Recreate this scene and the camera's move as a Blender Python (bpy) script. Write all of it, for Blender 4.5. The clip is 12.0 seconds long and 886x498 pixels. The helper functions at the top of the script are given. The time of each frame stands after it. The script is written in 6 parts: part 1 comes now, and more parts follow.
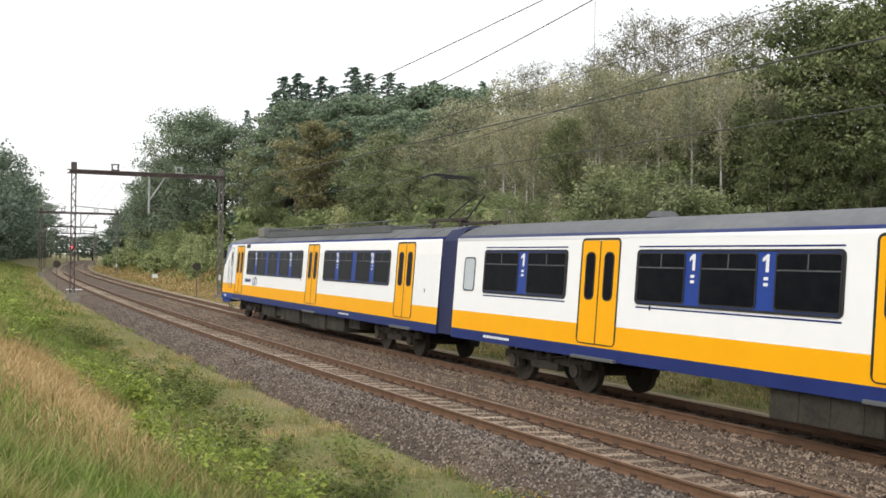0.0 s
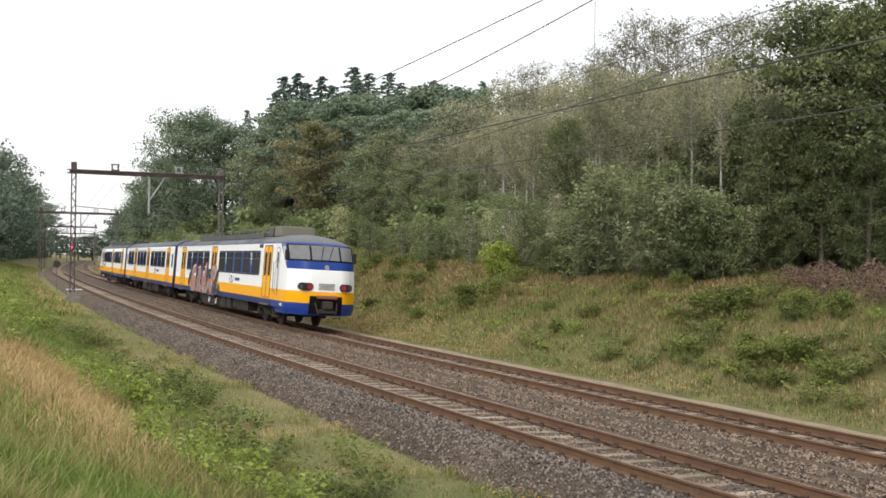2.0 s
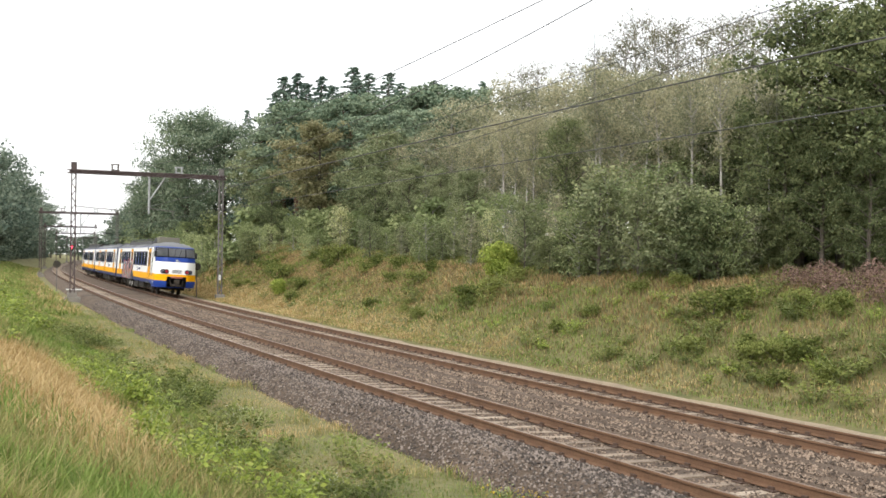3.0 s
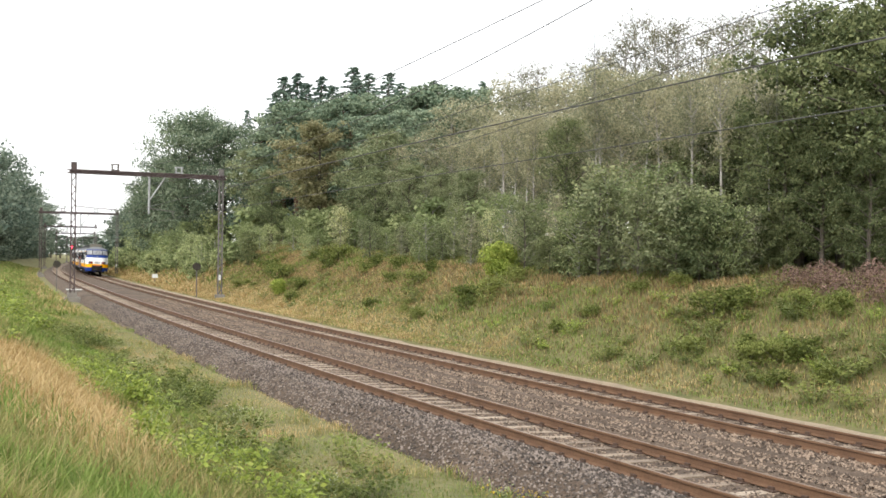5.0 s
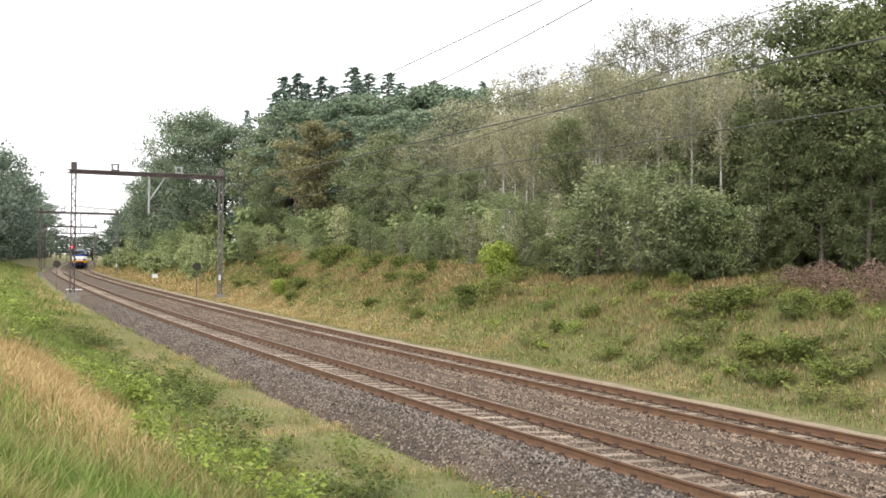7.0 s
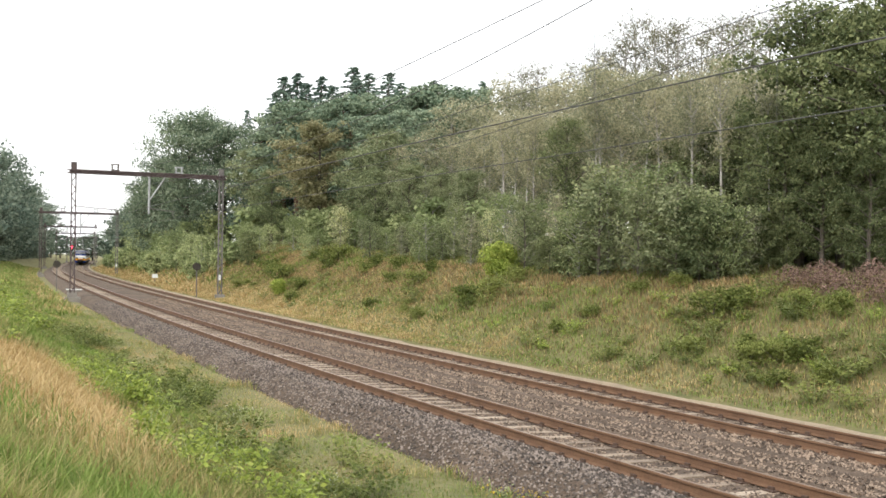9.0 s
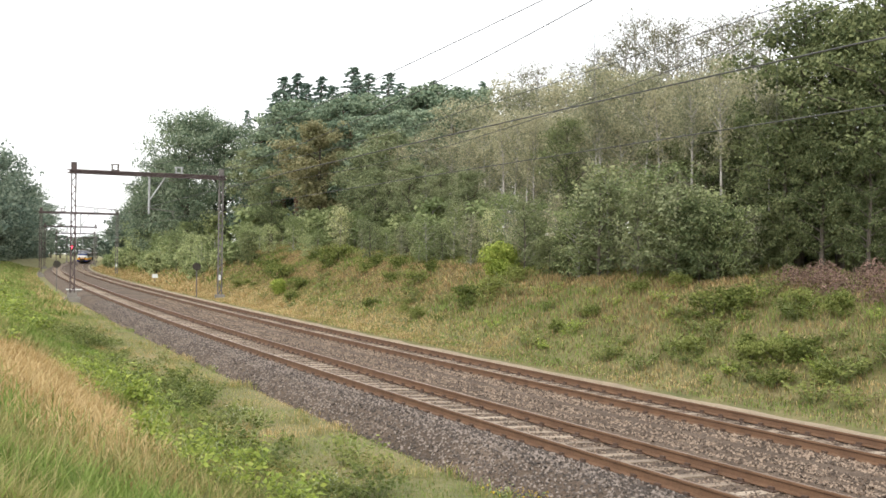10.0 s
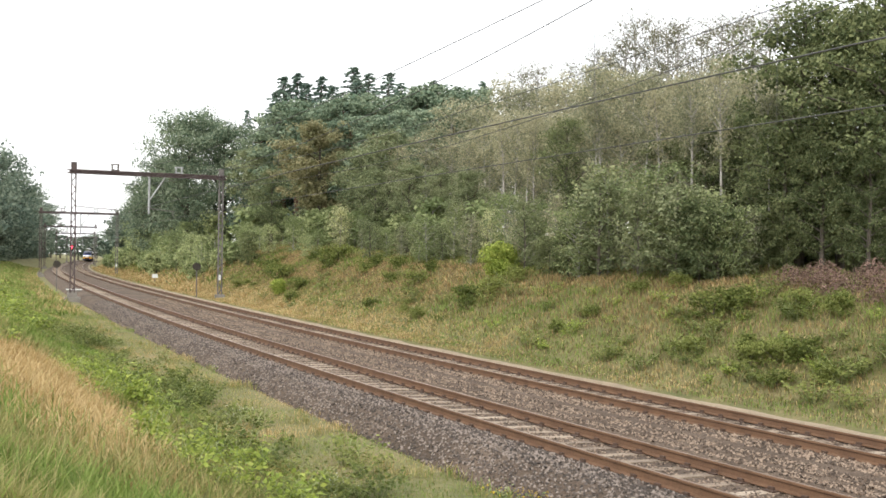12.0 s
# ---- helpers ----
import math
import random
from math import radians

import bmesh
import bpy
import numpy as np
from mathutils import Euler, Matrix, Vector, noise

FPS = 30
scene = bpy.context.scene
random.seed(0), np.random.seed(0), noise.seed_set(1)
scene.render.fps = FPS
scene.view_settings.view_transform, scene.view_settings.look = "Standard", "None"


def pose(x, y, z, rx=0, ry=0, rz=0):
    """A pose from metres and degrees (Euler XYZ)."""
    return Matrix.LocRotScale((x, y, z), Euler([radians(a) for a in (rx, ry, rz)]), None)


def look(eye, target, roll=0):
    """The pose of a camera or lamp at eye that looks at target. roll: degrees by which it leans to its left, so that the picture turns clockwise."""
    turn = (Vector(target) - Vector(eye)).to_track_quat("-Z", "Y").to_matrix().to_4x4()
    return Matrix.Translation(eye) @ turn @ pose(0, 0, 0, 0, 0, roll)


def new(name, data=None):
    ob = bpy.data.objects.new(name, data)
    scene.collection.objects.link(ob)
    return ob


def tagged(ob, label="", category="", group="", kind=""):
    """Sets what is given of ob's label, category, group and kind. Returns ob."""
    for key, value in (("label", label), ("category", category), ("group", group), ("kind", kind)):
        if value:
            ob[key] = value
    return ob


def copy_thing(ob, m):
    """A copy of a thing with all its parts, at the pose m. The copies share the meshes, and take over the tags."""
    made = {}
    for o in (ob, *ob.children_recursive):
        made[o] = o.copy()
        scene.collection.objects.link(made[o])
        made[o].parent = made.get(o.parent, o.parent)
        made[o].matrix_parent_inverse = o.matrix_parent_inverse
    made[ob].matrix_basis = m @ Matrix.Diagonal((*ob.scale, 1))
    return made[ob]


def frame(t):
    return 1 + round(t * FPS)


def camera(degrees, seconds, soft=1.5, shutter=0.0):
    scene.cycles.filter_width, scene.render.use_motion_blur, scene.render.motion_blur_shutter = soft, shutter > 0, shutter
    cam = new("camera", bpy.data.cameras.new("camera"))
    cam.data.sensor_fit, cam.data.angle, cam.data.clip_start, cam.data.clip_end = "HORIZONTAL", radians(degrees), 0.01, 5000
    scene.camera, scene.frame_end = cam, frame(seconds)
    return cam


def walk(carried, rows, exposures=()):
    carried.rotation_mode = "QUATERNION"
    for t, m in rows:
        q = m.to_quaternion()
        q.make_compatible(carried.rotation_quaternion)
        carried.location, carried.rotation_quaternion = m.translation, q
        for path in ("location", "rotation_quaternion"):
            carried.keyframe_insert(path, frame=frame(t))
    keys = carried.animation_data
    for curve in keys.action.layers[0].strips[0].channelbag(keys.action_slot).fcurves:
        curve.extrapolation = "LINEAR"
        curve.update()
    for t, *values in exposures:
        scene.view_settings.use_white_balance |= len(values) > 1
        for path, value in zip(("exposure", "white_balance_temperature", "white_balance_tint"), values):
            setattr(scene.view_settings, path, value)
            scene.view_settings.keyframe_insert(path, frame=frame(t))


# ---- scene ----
# The camera stands on the left-hand bank and does not move.
cam = camera(48.26, 12.0, soft=1.6, shutter=0.0)
EYE = pose(0, 0, 2.875, 90.53, 0, 0) @ pose(0, 0, 0, 0, 0, 0.75)
walk(cam, [(0, EYE), (12, EYE)], [(0, 0.17), (1.0, 0.04), (1.6, 0.03), (2.3, 0.3), (3.0, 0.54), (5.0, 0.64), (12.0, 0.64)])

# ---- overcast daylight ----
world = bpy.data.worlds.new("overcast_sky")
scene.world = world
world.use_nodes = True
wn = world.node_tree.nodes
wl = world.node_tree.links
sky = wn.new("ShaderNodeTexSky")
sky.sky_type = "NISHITA"
sky.sun_disc = False
sky.sun_elevation = radians(40)
sky.sun_rotation = radians(200)
sky.air_density, sky.dust_density = 1.0, 3.0
sky_dim = wn.new("ShaderNodeVectorMath")
sky_dim.operation = "SCALE"
sky_dim.inputs["Scale"].default_value = 0.11
cloud = wn.new("ShaderNodeMix")
cloud.data_type = "RGBA"
cloud.inputs["Factor"].default_value = 0.86
cloud.inputs["B"].default_value = (1.0, 1.0, 1.0, 1)
wl.new(sky.outputs["Color"], sky_dim.inputs[0])
wl.new(sky_dim.outputs["Vector"], cloud.inputs["A"])
wl.new(cloud.outputs["Result"], wn["Background"].inputs["Color"])
wn["Background"].inputs["Strength"].default_value = 1.12

sun = new("sun", bpy.data.lights.new("sun", "SUN"))
sun.data.energy = 1.5
sun.data.angle = radians(25)
sun.data.color = (1.0, 0.97, 0.92)
sun.matrix_basis = look((-18, -50, 44), (0, 0, 0))


# ---- materials ----
def material(name, colors, rough=0.8, scale=2.0, fine=25.0, metal=0.0, bump=0.3, bump_scale=None,
             object_random=0.0, island_random=0.0, spec=0.5, translucent=0.0, depth=0.02, coat=0.0):
    """colors: two or three base colours mixed by noise at two scales."""
    m = bpy.data.materials.new(name)
    m.use_nodes = True
    n, l = m.node_tree.nodes, m.node_tree.links
    b = n["Principled BSDF"]
    b.inputs["Roughness"].default_value = rough
    b.inputs["Metallic"].default_value = metal
    b.inputs["Specular IOR Level"].default_value = spec
    b.inputs["Coat Weight"].default_value = coat
    co = n.new("ShaderNodeTexCoord")
    big = n.new("ShaderNodeTexNoise")
    big.inputs["Scale"].default_value = scale
    big.inputs["Detail"].default_value = 5
    small = n.new("ShaderNodeTexNoise")
    small.inputs["Scale"].default_value = fine
    small.inputs["Detail"].default_value = 3
    for t in (big, small):
        l.new(co.outputs["Object"], t.inputs["Vector"])
    mix = n.new("ShaderNodeMath")
    mix.operation = "MULTIPLY_ADD"
    mix.inputs[1].default_value = 0.45
    l.new(small.outputs["Fac"], mix.inputs[0])
    half = n.new("ShaderNodeMath")
    half.operation = "MULTIPLY"
    half.inputs[1].default_value = 0.55
    l.new(big.outputs["Fac"], half.inputs[0])
    l.new(half.outputs[0], mix.inputs[2])
    value = mix.outputs[0]
    for amount, node, socket in ((object_random, "ShaderNodeObjectInfo", "Random"), (island_random, "ShaderNodeNewGeometry", "Random Per Island")):
        if amount:
            r = n.new(node)
            a = n.new("ShaderNodeMath")
            a.operation = "MULTIPLY_ADD"
            l.new(r.outputs[socket], a.inputs[0])
            a.inputs[1].default_value = amount
            s = n.new("ShaderNodeMath")
            s.operation = "SUBTRACT"
            l.new(value, s.inputs[0])
            s.inputs[1].default_value = amount / 2
            l.new(s.outputs[0], a.inputs[2])
            value = a.outputs[0]
    ramp = n.new("ShaderNodeValToRGB")
    e = ramp.color_ramp.elements
    stops = [0.33, 0.67] if len(colors) == 2 else [0.3, 0.5, 0.7]
    while len(e) < len(colors):
        e.new(0.5)
    for k, c in enumerate(colors):
        e[k].position = stops[k]
        e[k].color = (*c, 1)
    l.new(value, ramp.inputs["Fac"])
    l.new(ramp.outputs["Color"], b.inputs["Base Color"])
    if bump:
        bt = n.new("ShaderNodeTexNoise")
        bt.inputs["Scale"].default_value = bump_scale or fine * 1.5
        bt.inputs["Detail"].default_value = 4
        l.new(co.outputs["Object"], bt.inputs["Vector"])
        bp = n.new("ShaderNodeBump")
        bp.inputs["Strength"].default_value = bump
        bp.inputs["Distance"].default_value = depth
        l.new(bt.outputs["Fac"], bp.inputs["Height"])
        l.new(bp.outputs["Normal"], b.inputs["Normal"])
    if translucent:
        tr = n.new("ShaderNodeBsdfTranslucent")
        l.new(ramp.outputs["Color"], tr.inputs["Color"])
        ms = n.new("ShaderNodeMixShader")
        ms.inputs["Fac"].default_value = translucent
        l.new(b.outputs["BSDF"], ms.inputs[1])
        l.new(tr.outputs["BSDF"], ms.inputs[2])
        l.new(ms.outputs["Shader"], n["Material Output"].inputs["Surface"])
    return m


M_GROUND = material("meadow_soil", [(0.092, 0.111, 0.034), (0.173, 0.164, 0.064), (0.270, 0.212, 0.106)], 0.95, 0.8, 9, bump=0.7, bump_scale=9, depth=0.08)
M_BALLAST = material("ballast_bed", [(0.055, 0.040, 0.029), (0.116, 0.083, 0.059), (0.187, 0.140, 0.103)], 0.95, 0.5, 22, bump=1.0, bump_scale=24, depth=0.05)
M_STONE = material("ballast_stone", [(0.056, 0.039, 0.027), (0.152, 0.106, 0.075), (0.315, 0.238, 0.175)], 0.9, 0.6, 30, bump=0.3, island_random=0.75)
M_STONE_GREY = material("grey_ballast_stone", [(0.050, 0.040, 0.033), (0.118, 0.095, 0.080), (0.258, 0.213, 0.180)], 0.9, 0.6, 30, bump=0.3, island_random=0.75)
M_RUST = material("rail_rust", [(0.102, 0.054, 0.029), (0.189, 0.104, 0.057)], 0.75, 3, 40, bump=0.3, depth=0.004)
M_RAILHEAD = material("rail_running_surface", [(0.20, 0.13, 0.09), (0.33, 0.25, 0.20)], 0.42, 3, 50, metal=0.5, bump=0.1, depth=0.002)
M_SLEEPER = material("weathered_sleeper_wood", [(0.17, 0.13, 0.095), (0.32, 0.255, 0.19), (0.46, 0.38, 0.295)], 0.9, 4, 40, bump=0.5, object_random=0.35, depth=0.008)
M_BASEPLATE = material("rusty_baseplate", [(0.05, 0.03, 0.022), (0.10, 0.06, 0.04)], 0.8, 8, 40)
M_SAND = material("pale_sand", [(0.212, 0.166, 0.112), (0.357, 0.286, 0.200)], 0.95, 1.2, 18, bump=0.5)
M_WHITE = material("white_coach_paint", [(0.88, 0.885, 0.88), (0.92, 0.92, 0.915)], 0.4, 0.8, 3, bump=0, spec=0.3)
M_YELLOW = material("yellow_coach_paint", [(0.93, 0.42, 0.002), (0.96, 0.45, 0.003)], 0.45, 0.8, 3, bump=0, spec=0.15)
M_BLUE = material("blue_coach_paint", [(0.013, 0.024, 0.125), (0.019, 0.034, 0.155)], 0.45, 0.9, 4, bump=0, spec=0.2)
# Window panel blue; on the cab nose it imitates brighter sky light.
M_BLUE_PANEL = material("window_and_skylit_nose_blue", [(0.014, 0.045, 0.24), (0.022, 0.06, 0.30)], 0.4, 0.9, 9, bump=0.02, spec=0.2)
M_NAVY = material("navy_gangway_rubber", [(0.008, 0.013, 0.055), (0.014, 0.022, 0.08)], 0.6, 2, 12)
M_ROOF = material("grey_roof_paint", [(0.10, 0.108, 0.118), (0.165, 0.17, 0.175)], 0.6, 0.7, 6, bump=0.1)
M_ROOF_DARK = material("dark_roof_panel", [(0.06, 0.065, 0.07), (0.10, 0.10, 0.105)], 0.6, 1.2, 8, bump=0.1)
M_BLACK = material("black_rubber", [(0.008, 0.008, 0.010), (0.016, 0.016, 0.018)], 0.55, 6, 30, bump=0.05)
M_GLASS = material("dark_tinted_glass", [(0.004, 0.005, 0.007), (0.010, 0.011, 0.013)], 0.2, 1.5, 6, bump=0.0, spec=0.03)
# Pale base colour paints the sky's reflection into the cab glass.
M_SCREEN = material("sky_reflection_cab_glass", [(0.42, 0.43, 0.45), (0.52, 0.53, 0.55)], 0.1, 1.0, 4, bump=0.0, spec=0.7)
M_UNDER = material("grimy_underframe", [(0.022, 0.018, 0.014), (0.07, 0.055, 0.042)], 0.85, 1.8, 18, bump=0.3)
M_BOX = material("dusty_equipment_box", [(0.016, 0.014, 0.011), (0.055, 0.047, 0.034)], 0.8, 1.5, 14, bump=0.2)
M_GALV = material("galvanised_steel", [(0.27, 0.28, 0.29), (0.42, 0.43, 0.43)], 0.55, 2, 25, metal=0.4, bump=0.1)
M_MAST = material("weathered_mast_steel", [(0.10, 0.09, 0.085), (0.19, 0.175, 0.165)], 0.75, 2, 25, bump=0.15)
M_BEAM = material("brown_beam_steel", [(0.055, 0.04, 0.04), (0.11, 0.08, 0.075)], 0.75, 2, 25, bump=0.15)
M_CONCRETE = material("stained_concrete", [(0.16, 0.145, 0.125), (0.30, 0.28, 0.25)], 0.9, 2, 20, bump=0.4)
M_WIRE = material("copper_wire", [(0.05, 0.05, 0.05), (0.09, 0.09, 0.085)], 0.6, 2, 20, bump=0)


def plain(name, color, rough=0.6, emit=0.0):
    m = material(name, [tuple(c * 0.9 for c in color), color], rough, 2.0, 14, bump=0.03)
    if emit:
        b = m.node_tree.nodes["Principled BSDF"]
        b.inputs["Emission Color"].default_value = (*color, 1)
        b.inputs["Emission Strength"].default_value = emit
    return m


# ---- mesh helpers ----
def mesh_object(name, verts, faces, mats, parent=None, label="", index=None, smooth=False):
    me = bpy.data.meshes.new(name)
    me.from_pydata([tuple(v) for v in verts], [], faces)
    for m in (mats if isinstance(mats, (list, tuple)) else [mats]):
        me.materials.append(m)
    if index is not None:
        me.polygons.foreach_set("material_index", index)
    if smooth:
        me.polygons.foreach_set("use_smooth", [True] * len(me.polygons))
    me.update()
    ob = new(name, me)
    if parent is not None:
        ob.parent = parent
    if label:
        tagged(ob, label)
    return ob


def part(name, bm, mat, parent, label="", smooth=False):
    me = bpy.data.meshes.new(name)
    bm.to_mesh(me)
    bm.free()
    for m in (mat if isinstance(mat, (list, tuple)) else [mat]):
        me.materials.append(m)
    if smooth:
        me.polygons.foreach_set("use_smooth", [True] * len(me.polygons))
    ob = new(name, me)
    if parent is not None:
        ob.parent = parent
    if label:
        tagged(ob, label)
    return ob


def box(bm, x0, x1, y0, y1, z0, z1, bevel=0.0, index=0):
    made = bmesh.ops.create_cube(bm, size=1, matrix=Matrix.Translation(((x0 + x1) / 2, (y0 + y1) / 2, (z0 + z1) / 2)) @ Matrix.Diagonal((x1 - x0, y1 - y0, z1 - z0, 1)))
    vs = made["verts"]
    for f in {f for v in vs for f in v.link_faces}:
        f.material_index = index
    if bevel:
        edges = list({e for v in vs for e in v.link_edges})
        bmesh.ops.bevel(bm, geom=edges, offset=bevel, segments=2, affect="EDGES", profile=0.6)
    return bm


def rod(bm, a, b, r, seg=8, r2=None, index=0):
    a, b = Vector(a), Vector(b)
    d = b - a
    m = Matrix.Translation((a + b) / 2) @ d.to_track_quat("Z", "Y").to_matrix().to_4x4()
    made = bmesh.ops.create_cone(bm, cap_ends=True, segments=seg, radius1=r, radius2=r if r2 is None else r2, depth=d.length, matrix=m)
    for f in {f for v in made["verts"] for f in v.link_faces}:
        f.material_index = index
    return bm


# ---- the line of the track ----
KNOTS = [-30, 20, 70, 120, 180, 260, 440]
BENDS = [3.28e-3, 1.843e-3, 0.393e-3, 0.253e-3, 0.662e-3, 0.318e-3, -0.147e-3]
STEP = 0.5
LINE_S = np.arange(-700, 2600, STEP)
bend = np.interp(LINE_S, KNOTS, BENDS)
bend[LINE_S < -60] = 0
bend[LINE_S > 440] = 0
ZERO = int(np.argmin(np.abs(LINE_S)))
LINE_A = -np.cumsum(bend) * STEP
LINE_A = LINE_A - LINE_A[ZERO] + 2.0957
LINE_X = np.cumsum(np.cos(LINE_A)) * STEP
LINE_Y = np.cumsum(np.sin(LINE_A)) * STEP
LINE_X = LINE_X - LINE_X[ZERO] + 11.176
LINE_Y = LINE_Y - LINE_Y[ZERO]
GAUGE = 1.50
SPACING = 4.14
TRACK_Z = (0.0, -0.064)


def cant(s):
    return 0.0475 * np.interp(s, [0, 90, 200, 300], [1, 1, 0.4, 0.2])


def at(s, l):
    """Plan position s metres along the near track and l metres to its right."""
    x, y, a = np.interp(s, LINE_S, LINE_X), np.interp(s, LINE_S, LINE_Y), np.interp(s, LINE_S, LINE_A)
    return x + l * np.sin(a), y - l * np.cos(a)


def heading(s):
    return float(np.interp(s, LINE_S, LINE_A))


def on_track(k, s, o, z):
    """A place in the canted frame of track k: o to the right of its centre, z over its rail tops."""
    c = cant(s)
    l = k * SPACING + o * np.cos(c) + z * np.sin(c)
    x, y = at(s, l)
    return x, y, TRACK_Z[k] - o * np.sin(c) + z * np.cos(c)


def ground_height(s, l):
    """Height of the bare ground; works on arrays."""
    s, l = np.asarray(s, float), np.asarray(l, float)
    right = np.interp(l, [6.3, 6.6, 7.9, 10, 13, 17, 30, 60, 240], [-0.55, -0.32, -0.28, 0.6, 2.0, 2.65, 3.3, 4.0, 4.5])
    gain = np.interp(s, [-40, 40, 85, 140, 400], [1.0, 1.0, 1.42, 1.5, 1.2])
    right = np.where(right > -0.25, (right + 0.28) * gain - 0.28, right)
    left = np.interp(-l, [1.9, 2.3, 4.4, 6.0, 7.6, 9.2, 12, 20, 60, 1200], [-0.62, -0.48, -0.45, -0.1, 0.6, 1.15, 1.5, 1.9, 2.2, 2.2])
    lgain = np.interp(s, [-40, 30, 80, 200], [1.0, 1.0, 0.9, 0.7])
    left = np.where(left > -0.4, (left + 0.4) * lgain - 0.4, left)
    return np.where(l > 2, right, np.where(l < -1.9, left, -0.62))


def bumps(x, y, scale, seed=0.0):
    x, y = np.asarray(x) / scale + seed, np.asarray(y) / scale - seed
    return (np.sin(x * 1.7 + 1.3 * np.sin(y * 1.1)) + np.sin(y * 2.3 + 1.7 * np.sin(x * 0.9 + 2)) + 0.5 * np.sin(3.9 * x + 2.7 * y) + 0.5 * np.sin(4.3 * y - 3.1 * x)) / 3


def surface(s, l):
    x, y = at(s, l)
    z = ground_height(s, l)
    rough = np.clip((np.abs(np.asarray(l) - 2.07) - 5.2) / 4, 0, 1)
    return x, y, z + rough * (0.16 * bumps(x, y, 2.1) + 0.07 * bumps(x, y, 0.7, 5))


def ribbon(ss, ls, zf):
    """A grid over stations ss and offsets ls."""
    S, L = np.meshgrid(ss, ls, indexing="ij")
    x, y, z = zf(S, L)
    v = np.stack([x, y, z + 0 * x], -1).reshape(-1, 3)
    n, k = S.shape
    i = np.arange((n - 1) * k).reshape(n - 1, k)[:, :-1].ravel()
    f = np.stack([i, i + 1, i + 1 + k, i + k], 1)
    return v, f.tolist()


# ---- ground ----
stations = np.concatenate([[-600, -300, -150, -80], np.arange(-50, 0, 4), np.arange(0, 100, 0.8), np.arange(100, 200, 2.5), np.arange(200, 460, 10), [500, 600, 800, 1200, 1800, 2500]])
offsets = np.concatenate([[-1200, -500, -200, -100, -60, -40, -30], np.arange(-24, -2.2, 0.6), [-2.3, -1.9, 0, 3, 6.3, 6.9, 7.4], np.arange(7.9, 24, 0.6), [26, 30, 36, 44, 60, 90, 140, 240]])
gv, gf = ribbon(stations, offsets, surface)
ground = mesh_object("ground", gv, gf, M_GROUND, smooth=True)
tagged(ground, "grassy railway cutting with dry brown and green banks", "ground", kind="structure")

bed_l = np.array([-2.2, -1.95, -1.6, -1.4, -0.86, -0.7, 0.7, 0.86, 1.4, 2.1, 2.75, 3.28, 3.44, 4.84, 5.0, 5.6, 6.0, 6.45])
bed_z = np.array([-0.66, -0.42, -0.21, -0.165, -0.165, -0.19, -0.19, -0.17, -0.18, -0.25, -0.235, -0.23, -0.254, -0.254, -0.23, -0.235, -0.29, -0.5])


def bed(S, L):
    x, y = at(S, L)
    c = cant(S)
    z = np.interp(L, bed_l, bed_z)
    local = np.where(L < 2.07, L, L - SPACING)
    return x, y, z - np.clip(local, -1.6, 1.6) * c * np.where((L > 1.6) & (L < 2.6), 0.3, 1)


bv, bf = ribbon(np.concatenate([np.arange(-40, 100, 1.0), np.arange(100, 480, 4)]), np.unique(np.concatenate([bed_l, np.arange(-2.2, 6.45, 0.12)])), bed)
ballast = mesh_object("ballast_bed", bv, bf, M_BALLAST, smooth=True)
tagged(ballast, "bed of crushed brown and grey track ballast", "ballast", kind="structure")

sv, sf = ribbon(np.arange(-40, 300, 1.0), np.array([6.1, 6.22, 6.38, 6.52]), lambda S, L: (*at(S, L + 0.16 * bumps(S, L, 1.3) + 0.08 * bumps(S, L, 0.5)), np.interp(L, [6.1, 6.22, 6.38, 6.52], [-0.46, -0.34, -0.33, -0.44])))
sand_path = mesh_object("sand_path", sv, sf, M_SAND, smooth=True)
tagged(sand_path, "narrow pale sandy edge beside the ballast", "path", kind="structure")

# ---- tracks ----
RAIL_PROFILE = [(-0.065, -0.165), (-0.065, -0.15), (-0.012, -0.13), (-0.010, -0.045), (-0.035, -0.035), (-0.036, -0.008), (-0.028, 0.0),
                (0.028, 0.0), (0.036, -0.008), (0.035, -0.035), (0.010, -0.045), (0.012, -0.13), (0.065, -0.15), (0.065, -0.165)]


def build_rail(k, side, parent):
    ss = np.concatenate([np.arange(-40, 120, 2.0), np.arange(120, 470, 5)])
    verts, faces, idx = [], [], []
    n = len(RAIL_PROFILE)
    for s in ss:
        for o, z in RAIL_PROFILE:
            verts.append(on_track(k, s, side * GAUGE / 2 + o, z))
    for i in range(len(ss) - 1):
        for j in range(n):
            a, b = i * n + j, i * n + (j + 1) % n
            faces.append((a, b, b + n, a + n))
            idx.append(1 if j == 6 else 0)
    return mesh_object("rail", verts, faces, [M_RUST, M_RAILHEAD], parent, index=idx)


def sleeper_mesh():
    bm = bmesh.new()
    box(bm, -0.09, 0.09, -1.3, 1.3, -0.30, -0.175)
    for side in (-1, 1):
        y = side * GAUGE / 2
        box(bm, -0.09, 0.09, y - 0.17, y + 0.17, -0.175, -0.155, index=1)
        for e in (-1, 1):
            box(bm, -0.05, 0.05, y + e * 0.085 - 0.02, y + e * 0.085 + 0.02, -0.155, -0.11, index=1)
    me = bpy.data.meshes.new("sleeper")
    bm.to_mesh(me)
    bm.free()
    me.materials.append(M_SLEEPER)
    me.materials.append(M_BASEPLATE)
    return me


SLEEPER_GAP = 0.56
sleeper_data = sleeper_mesh()


